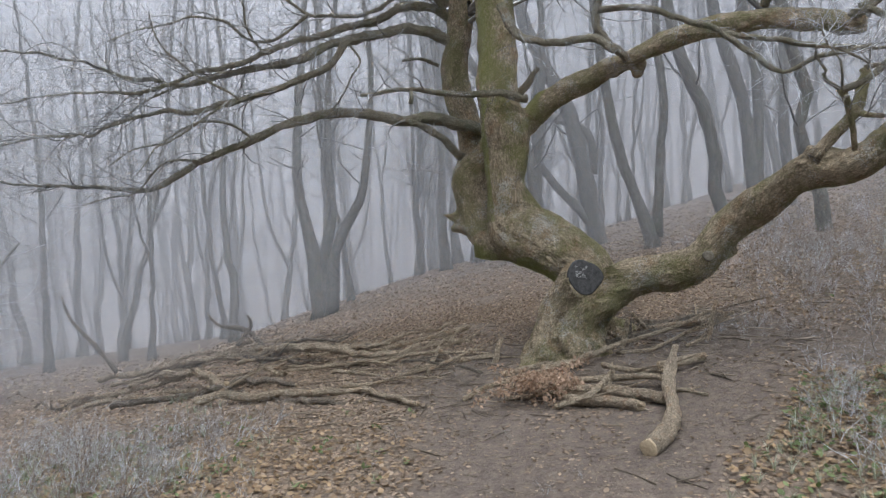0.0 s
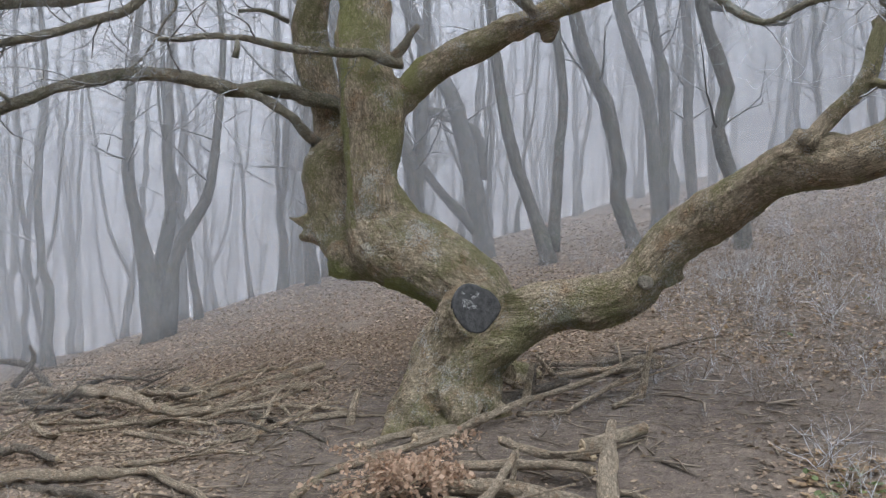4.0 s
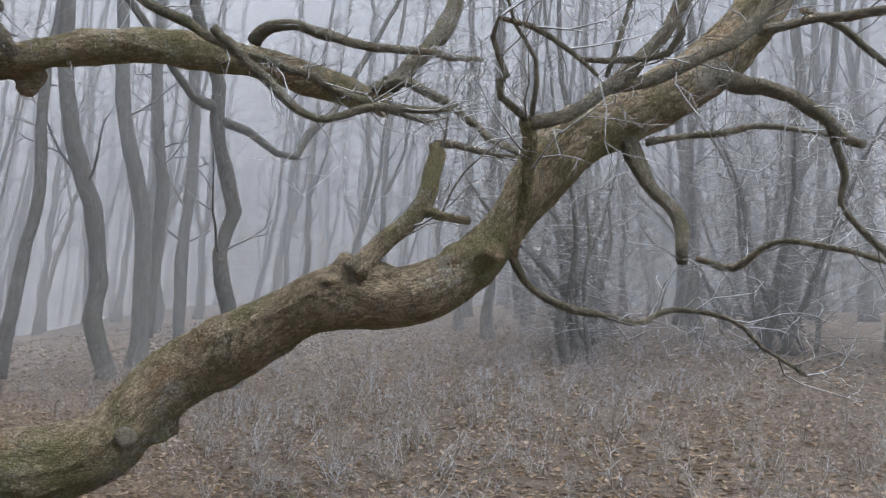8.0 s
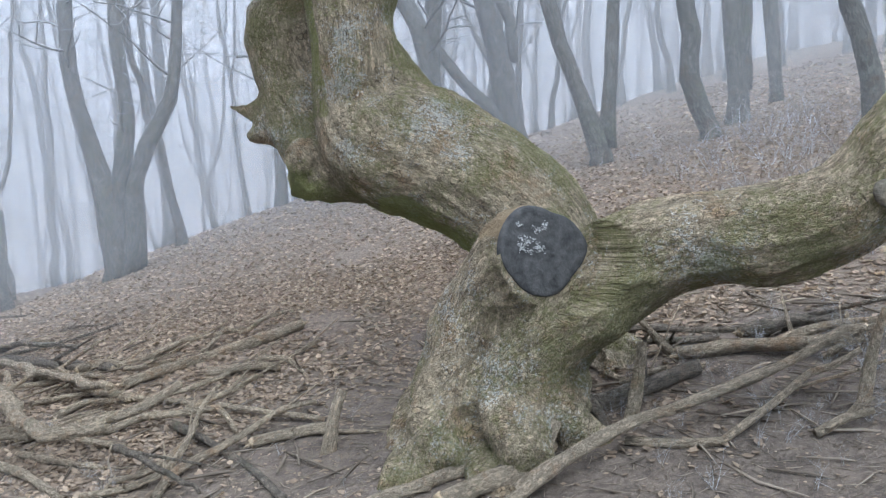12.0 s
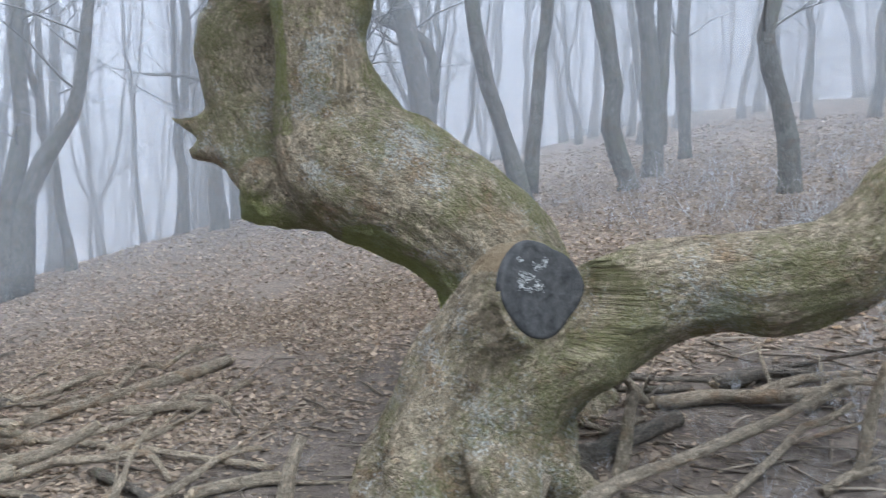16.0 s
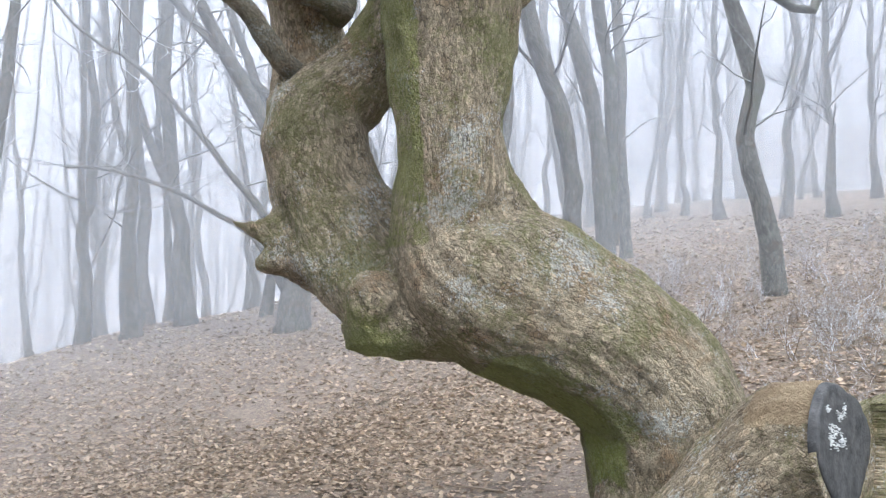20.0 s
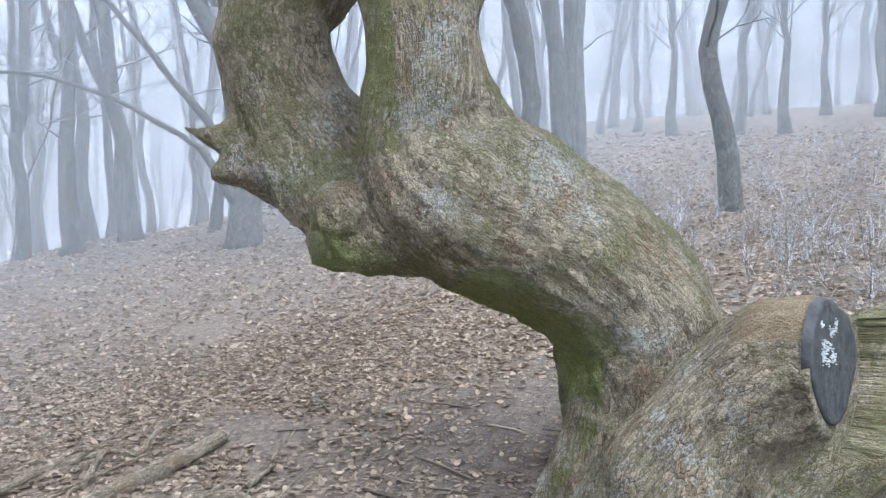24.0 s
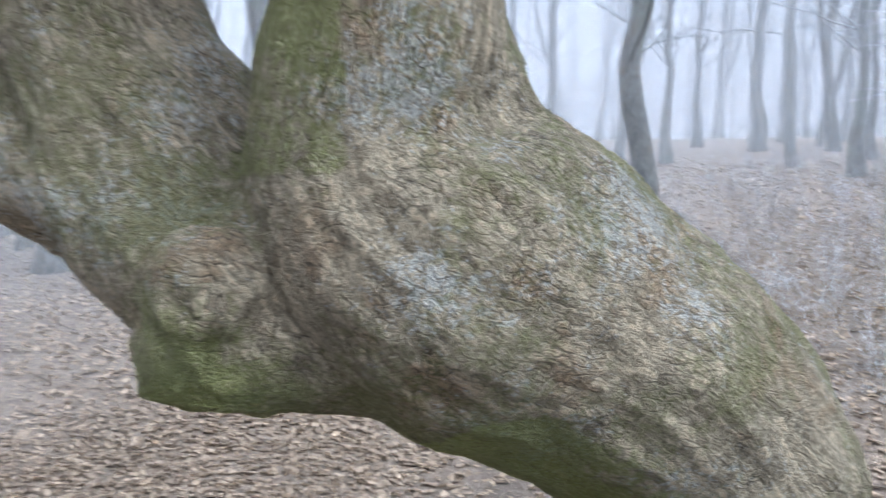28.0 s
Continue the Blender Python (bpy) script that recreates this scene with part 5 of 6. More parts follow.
heap_log(0.0, 0.03, 0.022, (-2.5, 7.02), (-2.36, 7.36), (-2.19, 7.78))
heap_log(0.3, 0.054, 0.037, (-3.07, 12.64), (-1.88, 11.9), (-0.76, 10.4))
heap_log(0.1, 0.056, 0.048, (-5.52, 11.28), (-4.66, 11.3), (-3.91, 11.44))
heap_log(0.05, 0.064, 0.04, (-3.0, 10.04), (-2.25, 9.84), (-1.75, 9.38))
ground_stick(0.046, 0.04, (-0.87, 11.02, 0), (-0.55, 11.17, 0), (-0.19, 11.36, 0), (0.08, 11.5, 0.01), (0.31, 11.62, 0.01))
ground_stick(0.02, 0.013, (-0.42, 11.45, 0), (-0.28, 11.7, 0.09), (-0.13, 11.62, 0.06), (-0.01, 11.85, 0.08), (0.18, 12.15, 0.03))
ground_stick(0.014, 0.008, (-0.85, 11.62, 0), (-0.7, 11.84, 0.03), (-0.65, 12.02, 0))
ground_stick(0.034, 0.027, (-0.27, 10.87, 0), (-0.0, 10.8, 0.02), (0.22, 10.73, 0.02))
ground_stick(0.04, 0.032, (-2.44, 12.69, 0), (-1.99, 12.38, 0), (-1.45, 11.8, 0), (-1.11, 11.55, 0), dark=True)
ground_stick(0.028, 0.017, (-2.03, 11.75, 0), (-1.67, 11.56, 0), (-1.35, 11.46, 0.03), (-1.08, 11.26, 0.03))
ground_stick(0.038, 0.03, (-1.22, 11.15, 0.06), (-0.9, 10.76, 0.03), (-0.73, 10.64, 0))
ground_stick(0.028, 0.017, (-0.76, 10.74, 0), (-0.48, 10.52, 0), (-0.24, 10.33, 0))
ground_stick(0.034, 0.027, (-1.45, 10.61, 0), (-1.09, 10.47, 0), (-0.75, 10.26, 0.03), (-0.54, 10.26, 0.06), (-0.34, 10.38, 0.12))
ground_stick(0.026, 0.016, (-0.73, 10.14, 0), (-0.5, 10.11, 0.05), (-0.23, 9.96, 0.08), (-0.03, 9.93, 0.08), (0.1, 9.72, 0))
ground_stick(0.022, 0.013, (-0.55, 9.23, 0), (-0.35, 9.25, 0), (-0.15, 9.31, 0.05), (-0.08, 9.49, 0.12), (-0.06, 9.67, 0.18), (0.01, 9.86, 0.24))
ground_stick(0.02, 0.012, (-0.46, 9.37, 0), (-0.26, 9.4, 0.02), (-0.15, 9.52, 0.06), (-0.09, 9.68, 0.1))
ground_stick(0.024, 0.014, (-0.18, 9.12, 0), (-0.12, 9.29, 0.03), (0.07, 9.42, 0.05), (0.21, 9.55, 0.06), (0.35, 9.77, 0.05), (0.52, 9.87, 0.03))
ground_stick(0.028, 0.017, (-0.28, 9.92, 0.04), (-0.07, 9.68, 0.02), (0.18, 9.34, 0), (0.44, 8.86, 0), dark=True)
ground_stick(0.036, 0.029, (0.22, 9.47, 0), (0.38, 9.5, 0), (0.6, 9.53, 0))
ground_stick(0.03, 0.018, (-1.3, 10.34, 0), (-1.04, 10.16, 0.05), (-0.74, 9.95, 0.03), (-0.52, 9.84, 0))
ground_stick(0.03, 0.018, (-1.66, 10.64, 0), (-1.02, 10.29, 0), (-0.74, 10.16, 0))
ground_stick(0.024, 0.014, (-1.19, 10.07, 0), (-0.84, 9.8, 0), (-0.56, 9.6, 0))
ground_stick(0.028, 0.017, (-1.42, 10.12, 0), (-0.96, 9.65, 0), (-0.67, 9.3, 0))
ground_stick(0.02, 0.012, (-0.08, 10.16, 0.03), (0.26, 9.85, 0.03), (0.58, 9.62, 0.02))
ground_stick(0.022, 0.013, (-1.0, 11.48, 0), (-0.77, 11.33, 0.03), (-0.59, 11.34, 0.03))
ground_stick(0.018, 0.011, (0.31, 11.03, 0), (0.39, 11.07, 0.03), (0.47, 11.13, 0.03))
ground_stick(0.02, 0.012, (-0.27, 10.2, 0.03), (-0.04, 10.27, 0.06), (0.15, 10.46, 0.08))
ground_stick(0.018, 0.011, (-1.52, 11.06, 0), (-1.26, 10.96, 0.03), (-1.06, 10.92, 0.03))
ground_stick(0.03, 0.018, (-1.2, 10.62, 0), (-1.03, 10.71, 0.03), (-0.76, 10.51, 0.06))
ground_stick(0.022, 0.013, (0.05, 11.04, 0), (0.23, 10.98, 0), (0.41, 10.54, 0))
ground_stick(0.03, 0.018, (1.41, 8.48, 0.02), (1.56, 8.54, 0.05), (1.84, 8.62, 0.08), (2.09, 8.63, 0.1), (2.28, 8.66, 0.12), (2.5, 8.67, 0.14), (2.74, 8.68, 0.18), (2.91, 8.7, 0.24), (3.06, 8.68, 0.22))
ground_stick(0.021, 0.013, (1.92, 8.68, 0), (2.09, 8.54, 0), (2.25, 8.46, 0), (2.35, 8.5, 0.02), (2.54, 8.59, 0.05), (2.75, 8.7, 0.08), (2.83, 8.68, 0.1), (2.95, 8.65, 0.16))
ground_stick(0.026, 0.016, (2.14, 9.82, 0), (2.34, 9.68, 0), (2.52, 9.55, 0), (2.7, 9.5, 0), dark=True)
ground_stick(0.024, 0.014, (2.23, 9.95, 0), (2.47, 9.77, 0), (2.82, 9.54, 0), dark=True)
ground_stick(0.044, 0.035, (2.78, 9.42, 0), (3.04, 9.36, 0.02), (3.23, 9.21, 0.04), dark=True)
ground_stick(0.036, 0.029, (2.42, 9.38, 0), (2.58, 9.35, 0), (2.72, 9.27, 0.02), (2.95, 9.04, 0.04), (3.2, 8.95, 0.06))
ground_stick(0.022, 0.013, (2.0, 9.61, 0), (2.08, 9.34, 0), (2.14, 9.24, 0))
ground_stick(0.05, 0.04, (1.87, 9.04, 0), (2.14, 9.09, 0), (2.44, 9.17, 0), dark=True)
ground_stick(0.03, 0.018, (2.84, 9.16, 0.03), (3.09, 9.14, 0.06), (3.28, 8.99, 0.1))
ground_stick(0.022, 0.013, (2.57, 8.34, 0), (2.69, 8.36, 0.03), (2.79, 8.31, 0.06))
ground_stick(0.03, 0.018, (1.22, 8.58, 0), (1.36, 8.67, 0.02), (1.51, 8.76, 0.03), (1.6, 8.82, 0.03), dark=True)
ground_stick(0.02, 0.012, (2.07, 9.24, 0), (2.22, 9.23, 0.03), (2.31, 9.24, 0.03))
ground_stick(0.02, 0.012, (2.97, 8.97, 0), (3.07, 8.97, 0.05), (3.14, 8.92, 0.08))
ground_stick(0.035, 0.028, (0.69, 8.59, 0), (0.91, 8.67, 0), (1.25, 8.8, 0), (1.47, 8.89, 0), (1.62, 8.96, 0))
ground_stick(0.045, 0.036, (1.1, 8.5, 0), (1.31, 8.62, 0), (1.5, 8.71, 0), (1.62, 8.81, 0))
pile_log(0.05, 0.045, (1.16, 7.16, 0), (1.46, 6.87, 0), (1.7, 6.54, 0))
pile_log(0.052, 0.047, (1.14, 7.45, 0.02), (1.6, 7.09, 0.03), (1.91, 6.53, 0.02))
pile_log(0.036, 0.032, (1.33, 7.66, 0.06), (1.75, 7.34, 0.08), (2.0, 7.02, 0.08))
pile_log(0.03, 0.027, (1.62, 7.82, 0.12), (1.78, 7.46, 0.12), (2.04, 7.13, 0.12))
pile_log(0.046, 0.041, (2.07, 7.45, 0.08), (2.27, 7.53, 0.06), (2.55, 7.66, 0.02))
pile_log(0.026, 0.023, (0.25, 7.7, 0), (0.41, 8.09, 0), (0.71, 8.18, 0.03), (1.06, 8.19, 0.08), (1.36, 8.27, 0.12), (1.63, 8.48, 0.12))
pile_log(0.024, 0.022, (0.64, 7.57, 0), (0.83, 7.51, 0.02), (1.21, 7.36, 0.05))
pile_log(0.018, 0.016, (2.04, 6.85, 0.02), (2.15, 6.8, 0), (2.24, 6.55, 0))
pile_log(0.03, 0.027, (1.06, 7.0, 0), (1.33, 6.96, 0.08), (1.65, 7.49, 0.14))


def brush_heap():
    """Thin crooked sticks strewn through the heap."""
    rng = random.Random(17)
    for k in range(46):
        x, y = rng.uniform(-6.2, 0.2), 0
        y = rng.gauss(10.2 - 0.55 * x, 1.0) if x < -1.5 else rng.uniform(8.6, 11.8)
        a, length = rng.gauss(-0.1, 0.45), rng.uniform(0.9, 2.8)
        n, flat = rng.randrange(3, 6), []
        for i in range(n):
            flat.append((x, y))
            x, y = x + math.cos(a) * length / n, y + math.sin(a) * length / n
            a += rng.gauss(0, 0.28)
        if max(p[0] for p in flat) < -0.5 or (max(p[0] for p in flat) < 0.6 and k % 4 == 0):
            heap_log(rng.uniform(0.0, 0.22), rng.uniform(0.02, 0.045), rng.uniform(0.012, 0.025), *flat)


brush_heap()


def upright(name, label, group, r, mat, *pts):
    g = Geo()
    g.tube(crooked([(x, y, z, r * s) for x, y, z, s in pts], 0.06, 0.014, pts[0][0]), 12, 0.38)
    return thing(name, g.mesh(name, mat), label, "stick", group)


upright("leaning_stick", "pale stick leaning under the low limb", "sticks round the old tree", 0.028, LOG_BARK, (1.98, 8.88, 0.05, 1.0), (2.04, 8.92, 0.23, 1.1), (2.10, 8.98, 0.46, 0.8))
upright("leaning_stick", "dark stick leaning against the trunk foot", "sticks round the old tree", 0.022, DARK_LOG, (1.92, 8.86, 0.06, 1.1), (1.86, 9.02, 0.2, 1.0), (1.83, 9.13, 0.3, 0.9))
upright("leaning_stick", "short stick propped on a dark log", "sticks round the old tree", 0.024, LOG_BARK, (2.48, 9.48, 0.2, 1.0), (2.34, 9.46, 0.35, 1.0), (2.24, 9.44, 0.47, 0.8))
upright("leaning_stick", "bare stick standing up out of frosted brambles", "sticks round the old tree", 0.026, LOG_BARK, (2.82, 8.46, 0.15, 1.1), (2.88, 8.46, 0.42, 1.0), (2.93, 8.45, 0.66, 0.8))
upright("standing_stub", "short weathered stub standing in the soil", "sticks round the old tree", 0.034, LOG_BARK, (0.60, 9.27, -0.14, 1.2), (0.65, 9.31, 0.09, 1.0), (0.70, 9.34, 0.23, 0.85))
upright("standing_stub", "short bare stub standing by the trunk foot", "sticks round the old tree", 0.034, LOG_BARK, (1.54, 8.75, -0.06, 1.1), (1.60, 8.77, 0.10, 1.0), (1.64, 8.79, 0.19, 0.9))
upright("bent_branch", "dark bent branch sticking up out of the heap", "heap of fallen branches", 0.045, DARK_LOG, (-5.9, 13.9, -0.75, 1.0), (-6.3, 14.0, -0.3, 0.8), (-6.75, 14.0, 0.2, 0.6), (-6.9, 14.0, 0.6, 0.35))
upright("forked_branch", "forked dark branch end sticking out of the heap", "heap of fallen branches", 0.05, DARK_LOG, (-2.9, 12.6, -0.25, 0.9), (-3.3, 12.9, 0.02, 0.8), (-3.75, 13.0, 0.10, 0.6), (-3.95, 13.0, 0.28, 0.35))
upright("forked_branch", "forked dark branch end sticking out of the heap", "heap of fallen branches", 0.05, DARK_LOG, (-3.4, 12.7, -0.2, 0.8), (-3.2, 12.8, 0.10, 0.7), (-3.25, 12.8, 0.28, 0.4))
CURVED = [(x, y, hills(x, y) + up + 0.055, thick) for x, y, up, thick in ((2.12, 7.03, 0.30, 0.45), (1.94, 6.57, 0.14, 0.85), (1.89, 6.24, 0.03, 0.95), (1.74, 5.76, 0.0, 1.0), (1.60, 5.50, 0.0, 1.05), (1.50, 5.38, 0.0, 1.1))]
BIG = upright("curved_log", "thick curved bare log with a pale sawn end", "small log pile", 0.062, LOG_BARK, *CURVED)
END = Geo()
TIP, INNER = Vector(CURVED[-1][:3]), Vector(CURVED[-2][:3])
OUT = (TIP - INNER).normalized()
END.tube([(*(TIP + OUT * push), wide) for push, wide in ((-0.02, 0.062), (0.012, 0.066), (0.016, 0.060), (0.017, 0.008))], 16, 0.25)
part("sawn_end", END.mesh("sawn_end", CUT_WOOD), BIG, "pale sawn wood")

# ---- leaves, grass and frosted weeds ----
def scattered(templates, spots):
    """Joins many turned and scaled copies of small meshes; spots: x, y, z, size, turn, tilt, kind."""
    vs, fs, base = [], [], 0
    spots = np.asarray(spots)
    for k, (tv, tf) in enumerate(templates):
        s = spots[spots[:, 6] == k]
        if not len(s):
            continue
        c, d, ct, dt = np.cos(s[:, 4]), np.sin(s[:, 4]), np.cos(s[:, 5]), np.sin(s[:, 5])
        v = tv[None] * s[:, 3][:, None, None]
        x, y, z = v[..., 0], v[..., 1] * ct[:, None] - v[..., 2] * dt[:, None], v[..., 1] * dt[:, None] + v[..., 2] * ct[:, None]
        out = np.stack((x * c[:, None] - y * d[:, None] + s[:, 0:1], x * d[:, None] + y * c[:, None] + s[:, 1:2], z + s[:, 2:3]), -1)
        vs.append(out.reshape(-1, 3))
        fs.append((tf[None] + (np.arange(len(s)) * len(tv))[:, None, None] + base).reshape(-1, tf.shape[1]))
        base += len(s) * len(tv)
    return np.concatenate(vs), np.concatenate(fs)


def leaf_templates():
    out = []
    for curl, wide in ((0.25, 0.36), (0.4, 0.32), (-0.3, 0.40), (0.55, 0.30), (0.1, 0.44)):
        curl *= 0.9
        v = [(0, -0.5, curl * 0.3), (wide, -0.12, curl * 0.25), (wide * 0.8, 0.22, curl * 0.35), (0, 0.5, curl * 0.45), (-wide * 0.8, 0.2, curl * 0.3), (-wide, -0.1, curl * 0.4), (0, 0.05, 0.0)]
        f = [(0, 1, 6), (1, 2, 6), (2, 3, 6), (3, 4, 6), (4, 5, 6), (5, 0, 6)]
        out.append((np.array(v, dtype=np.float64), np.array(f)))
    return out


LEAVES = leaf_templates()


def front_leaves():
    """Larger fresh leaves and small green herbs where nobody treads."""
    rng, spots, herbs = random.Random(13), [], []
    for cx, cy, sx, sy, n, green in ((2.8, 5.3, 0.6, 0.8, 1700, 0.10), (3.6, 6.2, 0.6, 0.7, 700, 0.06), (-1.5, 5.8, 1.0, 0.9, 1700, 0.02), (-3.0, 6.6, 0.8, 0.8, 900, 0.12), (4.8, 6.6, 1.2, 1.2, 700, 0.03), (5.2, 9.0, 1.5, 1.6, 400, 0.0)):
        for _ in range(n):
            x, y = rng.gauss(cx, sx), rng.gauss(cy, sy)
            if bare(x, y) > 0.35:
                continue
            if rng.random() < green:
                for k in range(5):
                    herbs.append((x + rng.gauss(0, 0.03), y + rng.gauss(0, 0.03), hills(x, y) + rng.uniform(0.01, 0.06), rng.uniform(0.03, 0.06), rng.uniform(0, 6.28), rng.gauss(0, 0.5), rng.randrange(5)))
            spots.append((x, y, hills(x, y) + rng.uniform(0.004, 0.02), rng.uniform(0.04, 0.075), rng.uniform(0, 6.28), rng.gauss(0, 0.35), rng.randrange(5)))
    for name, where, mat, label in (("fallen_leaves", spots, FRONT_LEAF, "larger orange-brown fallen leaves"), ("herbs", herbs, HERB, "small green woodland herbs")):
        v, f = scattered(LEAVES, where)
        tagged(part(name, mesh_of(name, v, f, mat, False), GROUND, label), kind="stuff")


def leaf_litter():
    rng, spots = random.Random(3), []
    for x0, x1, y0, y1, per, size in ((-2.5, 3.0, 9.5, 14.0, 900, 0.04), (-2.5, 4.5, 8.5, 13.5, 620, 0.046), (-2.5, 4.5, 2.0, 8.5, 560, 0.045), (-6, 8, 13.5, 19, 270, 0.06), (-7, -2.5, 5, 13.5, 300, 0.058), (-14, -7, 6, 20, 60, 0.09), (4.5, 9, 4, 13.5, 280, 0.058), (8, 13, 9, 19, 110, 0.08), (9, 14, 2, 9, 130, 0.075), (-6, 13, 19, 25, 70, 0.09)):
        for _ in range(int((x1 - x0) * (y1 - y0) * per)):
            x, y = rng.uniform(x0, x1) + rng.gauss(0, 0.4), rng.uniform(y0, y1) + rng.gauss(0, 0.4)
            if rng.random() < 0.975 * bare(x, y) ** 0.6:
                if rng.random() < 0.3:
                    spots.append((x, y, hills(x, y) + 0.003, rng.uniform(0.012, 0.03), rng.uniform(0, 6.28), rng.gauss(0, 0.2), rng.randrange(5)))
                continue
            if noise.noise(Vector((x * 0.8, y * 0.8, 1))) < -0.42 + 0.3 * rng.random() - 0.3:
                continue
            spots.append((x, y, hills(x, y) + rng.uniform(0.001, 0.009), size * rng.uniform(0.6, 1.35), rng.uniform(0, 6.28), rng.gauss(0, 0.36), rng.randrange(5)))
    v, f = scattered(LEAVES, spots)
    tagged(part("leaf_litter", mesh_of("leaf_litter", v, f, LEAF, False), GROUND, "curled brown beech leaves"), kind="stuff")


leaf_litter()
front_leaves()


def ground_litter():
    """Chips, bits of bark and short twigs on the trodden soil."""
    rng, bits = random.Random(31), []
    for k in range(6):
        r, g = random.Random(80 + k), Geo()
        g.tube(crooked([(-0.5, 0, 0.01, 0.018), (0, r.uniform(-0.08, 0.08), 0.02, 0.022), (0.5, r.uniform(-0.12, 0.12), 0.01, 0.008)], 0.5, 0.06, k), 3, 0.2)
        bits.append((np.concatenate(g.v), np.concatenate(g.f)))
    spots = []
    for k in range(17000):
        x, y = (rng.uniform(-3.5, 5), rng.uniform(3, 12.5)) if k % 2 else (rng.uniform(-1.5, 3.8), rng.uniform(7.0, 10.6))
        big = rng.random() < 0.03
        spots.append((x, y, hills(x, y) + 0.003, rng.uniform(0.2, 0.45) if big else rng.uniform(0.02, 0.11), rng.uniform(0, 6.28), rng.gauss(0, 0.1), rng.randrange(6)))
    v, f = scattered(bits, spots)
    tagged(part("twig_litter", mesh_of("twig_litter", v, f, LITTER_WOOD), GROUND, "broken bits of twig and bark"), kind="stuff")


ground_litter()


def weed_templates():
    out = []
    for k in range(8):
        rng, g = random.Random(50 + k), Geo()
        for s in range(rng.randrange(4, 8)):
            a = rng.uniform(0, 6.28)
            grow(g, rng, (rng.uniform(-0.08, 0.08), rng.uniform(-0.08, 0.08), -0.03), (0.35 * math.cos(a), 0.35 * math.sin(a), 1.0), rng.uniform(0.4, 1.0), 0.0085, 1, 3, 0.34, 0.0, 7.0, 0.5, 0.2)
        out.append((np.concatenate(g.v), np.concatenate(g.f)))
    return out


WEEDS = weed_templates()


def frosted_weeds():
    rng, spots = random.Random(8), []
    for x0, x1, y0, y1, per, size in ((3.9, 10.5, 4.5, 13, 21, 0.3), (4, 14, 9, 17, 7, 0.45), (2.4, 4.5, 4.2, 7.5, 8, 0.4), (-6.5, -2.0, 4.2, 9.0, 15, 0.42), (-12, -3.5, 8, 14, 6, 0.42), (5, 12, 1, 6, 7, 0.4), (-2, 3, 4.0, 6.5, 1.5, 0.25), (-4.5, -1.6, 5.0, 8.0, 13, 0.36), (2.3, 4.6, 4.0, 6.6, 13, 0.3), (1.9, 3.5, 8.0, 9.4, 34, 0.13), (-1.2, 0.9, 8.6, 10.8, 9, 0.11), (3.0, 5.5, 7.2, 9.6, 22, 0.2)):
        for _ in range(int((x1 - x0) * (y1 - y0) * per)):
            x, y = rng.uniform(x0, x1), rng.uniform(y0, y1)
            if size > 0.2 and (bare(x, y) > 0.3 or (x < 5 and y > 8 and rng.random() < (5 - x) * 0.5)):
                continue
            spots.append((x, y, hills(x, y), size * rng.uniform(0.5, 1.4), rng.uniform(0, 6.28), rng.gauss(0, 0.2), rng.randrange(8)))
    v, f = scattered(WEEDS, spots)
    tagged(thing("frosted_weeds", mesh_of("frosted_weeds", v, f, WEED), "withered weeds and brambles white with hoar frost", "weeds"), kind="stuff")


frosted_weeds()


def frosted_shrub(x, y, size, kind, turn):
    """One rimed bramble or dead stalk cluster."""
    tv, tf = WEEDS[kind]
    v = tv * size * np.array((0.9, 0.9, 0.72))
    me = mesh_of("frosted_shrub", v, tf, WEED)
    ob = thing("frosted_shrub", me, "small leafless shrub thickly coated with white frost", "shrub", "frosted shrubs")
    ob.matrix_basis = pose(x, y, hills(x, y), 0, 0, turn)
    return ob


for k, (x, y, size) in enumerate(((3.10, 6.55, 0.6), (3.3, 6.3, 0.45), (3.50, 7.75, 0.5), (3.75, 7.95, 0.5), (4.1, 7.6, 0.45), (4.3, 8.1, 0.4), (3.9, 8.5, 0.4), (4.6, 7.8, 0.5), (3.20, 8.45, 0.4), (3.40, 8.65, 0.55), (3.05, 8.75, 0.4), (4.5, 7.3, 0.8), (4.9, 8.2, 0.8), (5.3, 7.0, 0.9), (5.0, 6.2, 0.8), (5.9, 6.6, 0.9), (4.3, 6.6, 0.6), (6.3, 7.6, 0.8), (5.6, 8.8, 0.7), (6.8, 9.6, 0.9), (7.4, 8.4, 0.9),
                                   (-2.9, 6.3, 0.7), (-3.2, 6.1, 0.7), (-2.6, 6.6, 0.6), (-2.75, 6.0, 0.65), (-3.05, 6.7, 0.75), (-3.6, 5.9, 0.8), (-2.2, 5.5, 0.5), (-1.9, 6.0, 0.35), (-3.9, 6.6, 0.6), (3.3, 5.6, 0.6), (3.6, 6.3, 0.7), (3.0, 5.0, 0.45), (0.75, 4.9, 0.2), (1.0, 5.1, 0.16), (0.58, 6.2, 0.2))):
    frosted_shrub(x, y, size, k % 8, 77 * k)


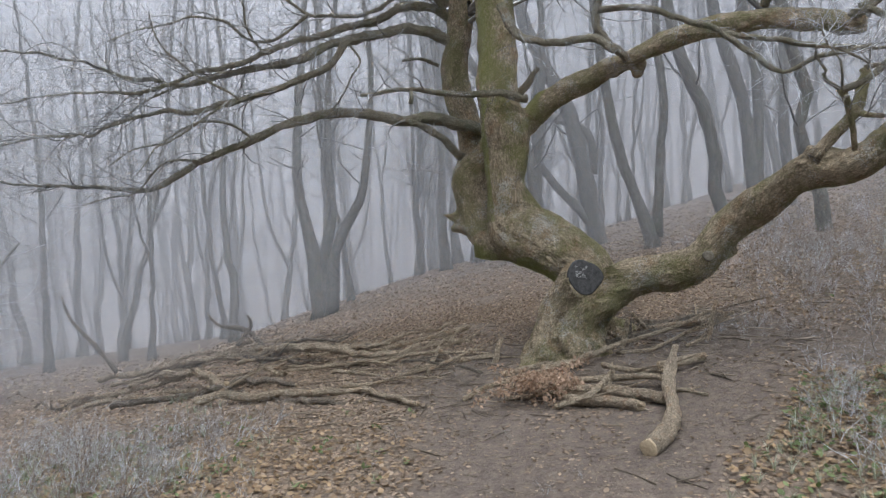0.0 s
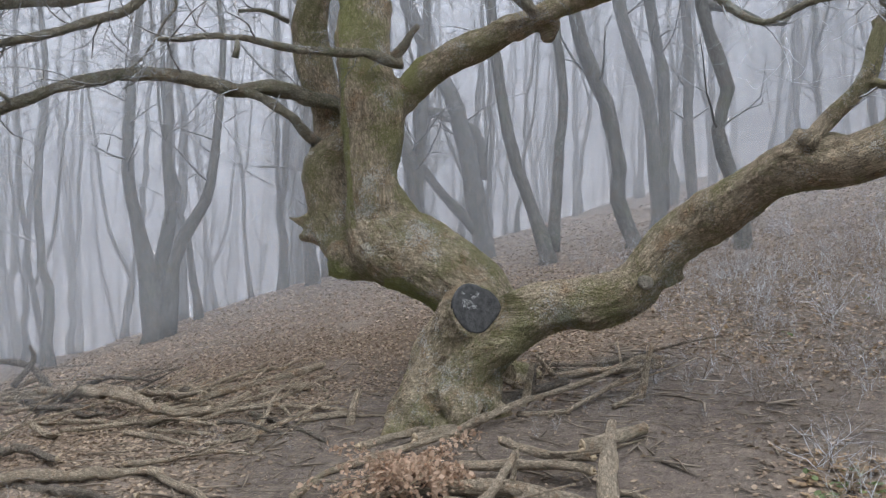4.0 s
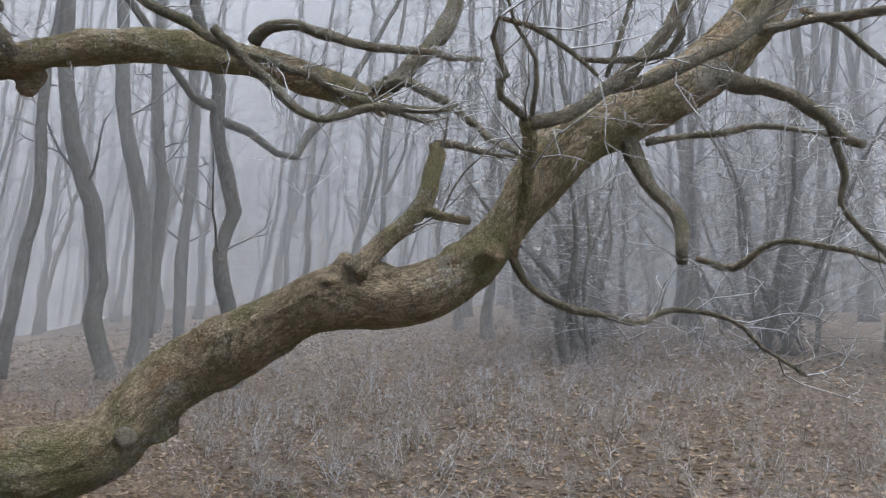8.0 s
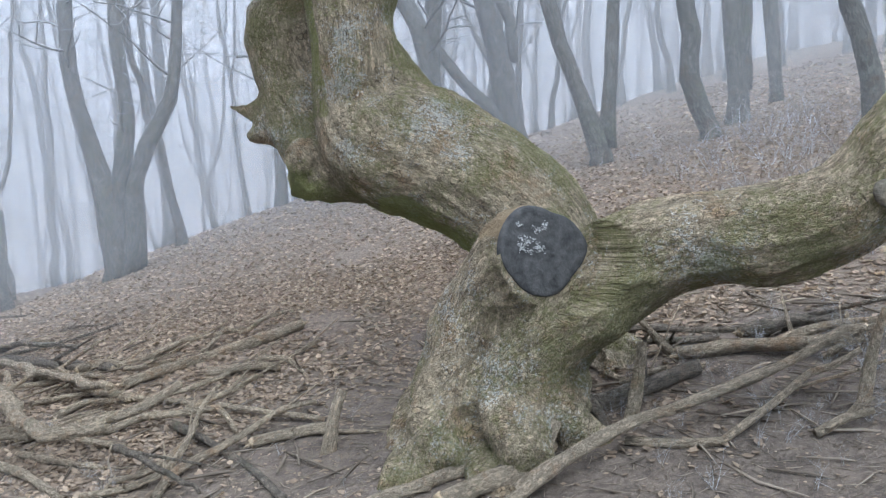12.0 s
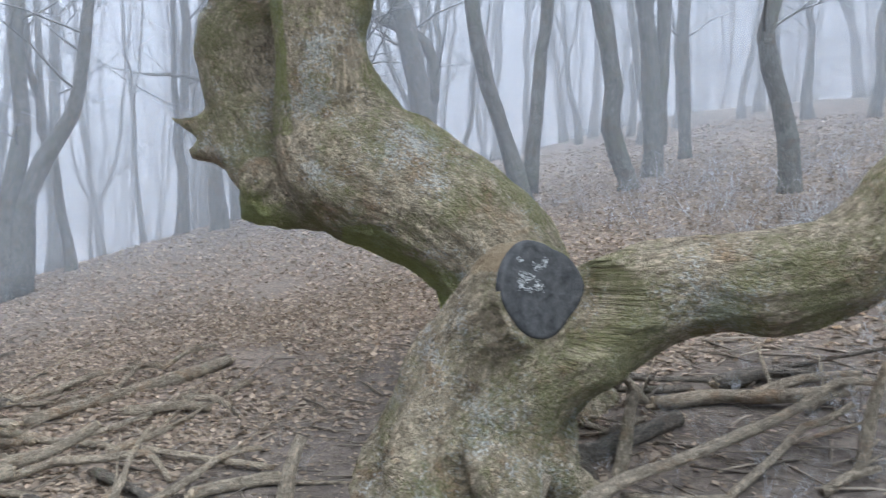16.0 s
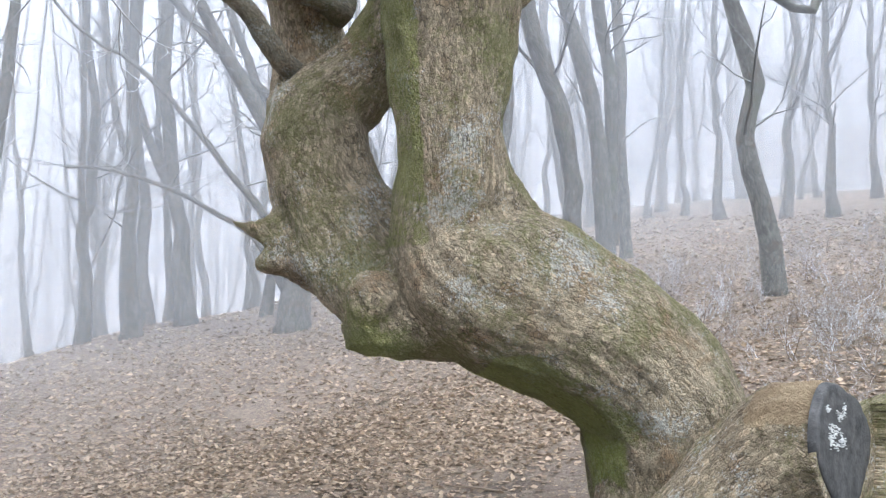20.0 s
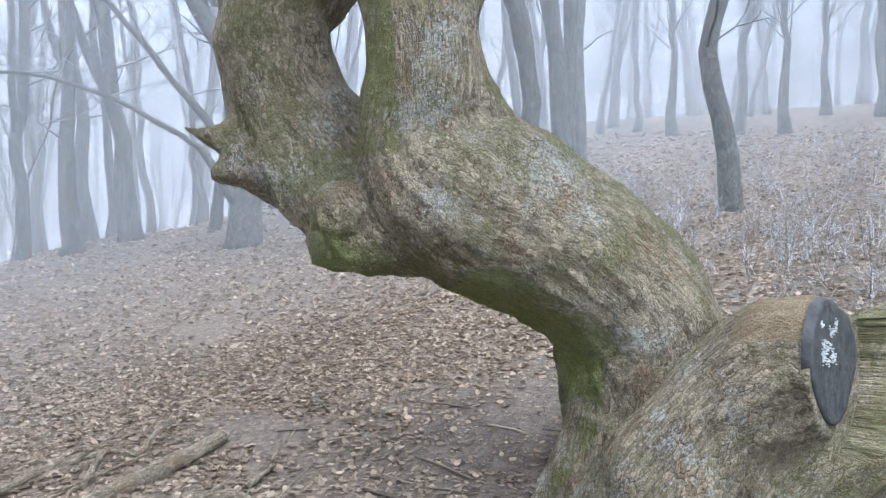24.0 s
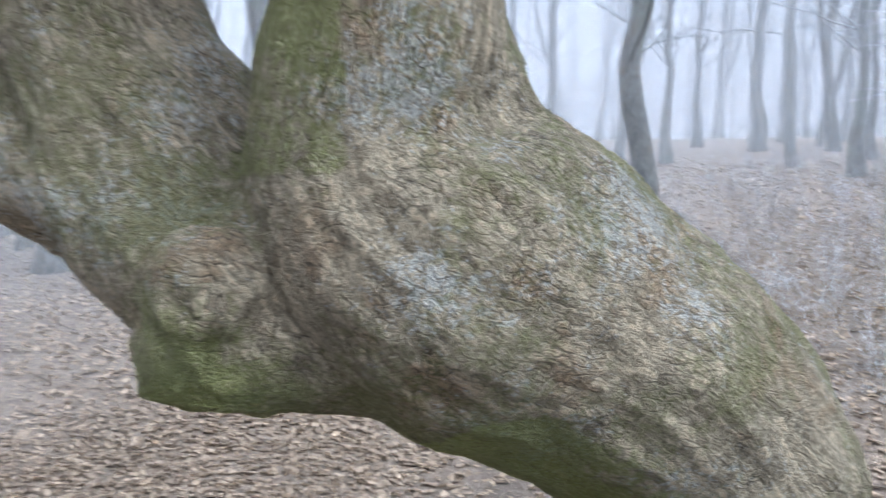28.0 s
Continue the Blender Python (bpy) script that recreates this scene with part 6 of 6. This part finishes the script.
def grass_tufts():
    rng = random.Random(4)
    blades = []
    for k in range(5):
        r, g = random.Random(70 + k), Geo()
        vs, fs = [], []
        for b in range(16):
            a, lean, h, w = r.uniform(0, 6.28), r.uniform(0.2, 0.9), r.uniform(0.5, 1.0), 0.016
            ca, sa = math.cos(a), math.sin(a)
            o = len(vs)
            for s in (0, 0.4, 0.75, 1.0):
                d, z = lean * s * s * h, h * s * (1 - 0.35 * s * lean)
                vs += [(ca * d - sa * w * (1 - s), sa * d + ca * w * (1 - s), z), (ca * d + sa * w * (1 - s), sa * d - ca * w * (1 - s), z)]
            fs += [(o + 2 * i, o + 2 * i + 1, o + 2 * i + 3, o + 2 * i + 2) for i in range(3)]
        blades.append((np.array(vs), np.array(fs)))
    spots = []
    for cx, cy, n, spread in ((-3.0, 6.4, 170, 0.7), (-2.5, 5.8, 120, 0.5), (-3.6, 7.2, 60, 0.6), (-3.38, 9.9, 12, 0.12), (2.7, 5.1, 90, 0.45), (3.3, 5.6, 110, 0.6), (1.3, 6.3, 14, 0.25), (2.2, 4.6, 20, 0.4), (-2.6, 8.9, 16, 0.25), (-1.6, 5.2, 20, 0.8)):
        for _ in range(n):
            x, y = rng.gauss(cx, spread), rng.gauss(cy, spread)
            if bare(x, y) > 0.2:
                continue
            spots.append((x, y, hills(x, y) - 0.01, rng.uniform(0.08, 0.20), rng.uniform(0, 6.28), rng.gauss(0, 0.1), rng.randrange(5)))
    v, f = scattered(blades, spots)
    tagged(thing("grass_tufts", mesh_of("grass_tufts", v, f, GRASS), "pale frosted grass tufts", "grass"), kind="stuff")


grass_tufts()


def dead_spray():
    """The bunch of withered leaves on the small log pile."""
    rng, g, spots = random.Random(6), Geo(), []
    cx, cy = 1.0, 7.5
    root = tagged(new("leafy_branch"), "dead leafy branch with withered orange leaves on the logs", "branch")
    z0 = hills(cx, cy)
    root.location = (cx, cy, z0)
    for k in range(40):
        a = rng.uniform(0, 6.28)
        p = np.array((rng.gauss(0, 0.14), rng.gauss(0, 0.12), 0.14))
        d = np.array((math.cos(a), math.sin(a), rng.uniform(-0.1, 0.7)))
        d /= np.linalg.norm(d)
        length = rng.uniform(0.25, 0.6)
        g.tube([(*(p + d * length * s + np.array((0, 0, -0.12 * s * s))), 0.006 * (1 - 0.8 * s)) for s in (0, 0.35, 0.7, 1)], 4, closed=False)
        for q in range(60):
            s = rng.uniform(0.2, 1.05)
            c = p + d * length * s + np.array((rng.gauss(0, 0.025), rng.gauss(0, 0.025), -0.12 * s * s + rng.gauss(0, 0.025)))
            spots.append((*c, rng.uniform(0.022, 0.045), rng.uniform(0, 6.28), rng.gauss(0, 0.9), rng.randrange(5)))
    part("twigs", g.mesh("twigs", LOG_BARK), root)
    v, f = scattered(LEAVES, spots)
    tagged(part("leaves", mesh_of("leaves", v, f, DRY_LEAF, False), root, "withered orange-brown leaves"), kind="stuff")


dead_spray()

# ---- fog haze, built as curved translucent sheets ----
SHEET_CENTRE = (2.4, 6.6)


# One upright curved sheet, added to imitate the haze of the fog.
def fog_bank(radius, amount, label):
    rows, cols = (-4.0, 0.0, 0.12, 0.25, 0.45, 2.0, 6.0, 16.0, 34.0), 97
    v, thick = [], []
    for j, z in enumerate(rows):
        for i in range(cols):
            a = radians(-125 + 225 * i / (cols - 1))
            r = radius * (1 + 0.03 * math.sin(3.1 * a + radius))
            x, y = SHEET_CENTRE[0] - math.sin(-a) * r, SHEET_CENTRE[1] + math.cos(a) * r
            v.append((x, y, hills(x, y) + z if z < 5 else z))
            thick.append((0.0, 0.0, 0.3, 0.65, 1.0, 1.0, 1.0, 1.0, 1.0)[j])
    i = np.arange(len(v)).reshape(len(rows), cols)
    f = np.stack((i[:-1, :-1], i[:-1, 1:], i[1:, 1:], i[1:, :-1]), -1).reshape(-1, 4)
    me = mesh_of("fog_bank", v, f, HAZE_SHEET)
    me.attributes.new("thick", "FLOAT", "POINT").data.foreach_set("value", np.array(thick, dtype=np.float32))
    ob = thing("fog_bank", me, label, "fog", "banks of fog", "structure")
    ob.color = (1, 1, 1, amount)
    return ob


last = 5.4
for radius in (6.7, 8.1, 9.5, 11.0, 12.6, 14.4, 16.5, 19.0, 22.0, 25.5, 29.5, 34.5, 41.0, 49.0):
    fog_bank(radius, 1 - math.exp(-(0.056 if radius < 17 else 0.08) * (radius - last)), "translucent sheet standing in for fog haze between the bare trees")
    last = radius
fog_bank(60.0, 0.985, "nearly opaque pale sheet standing in for far fog")
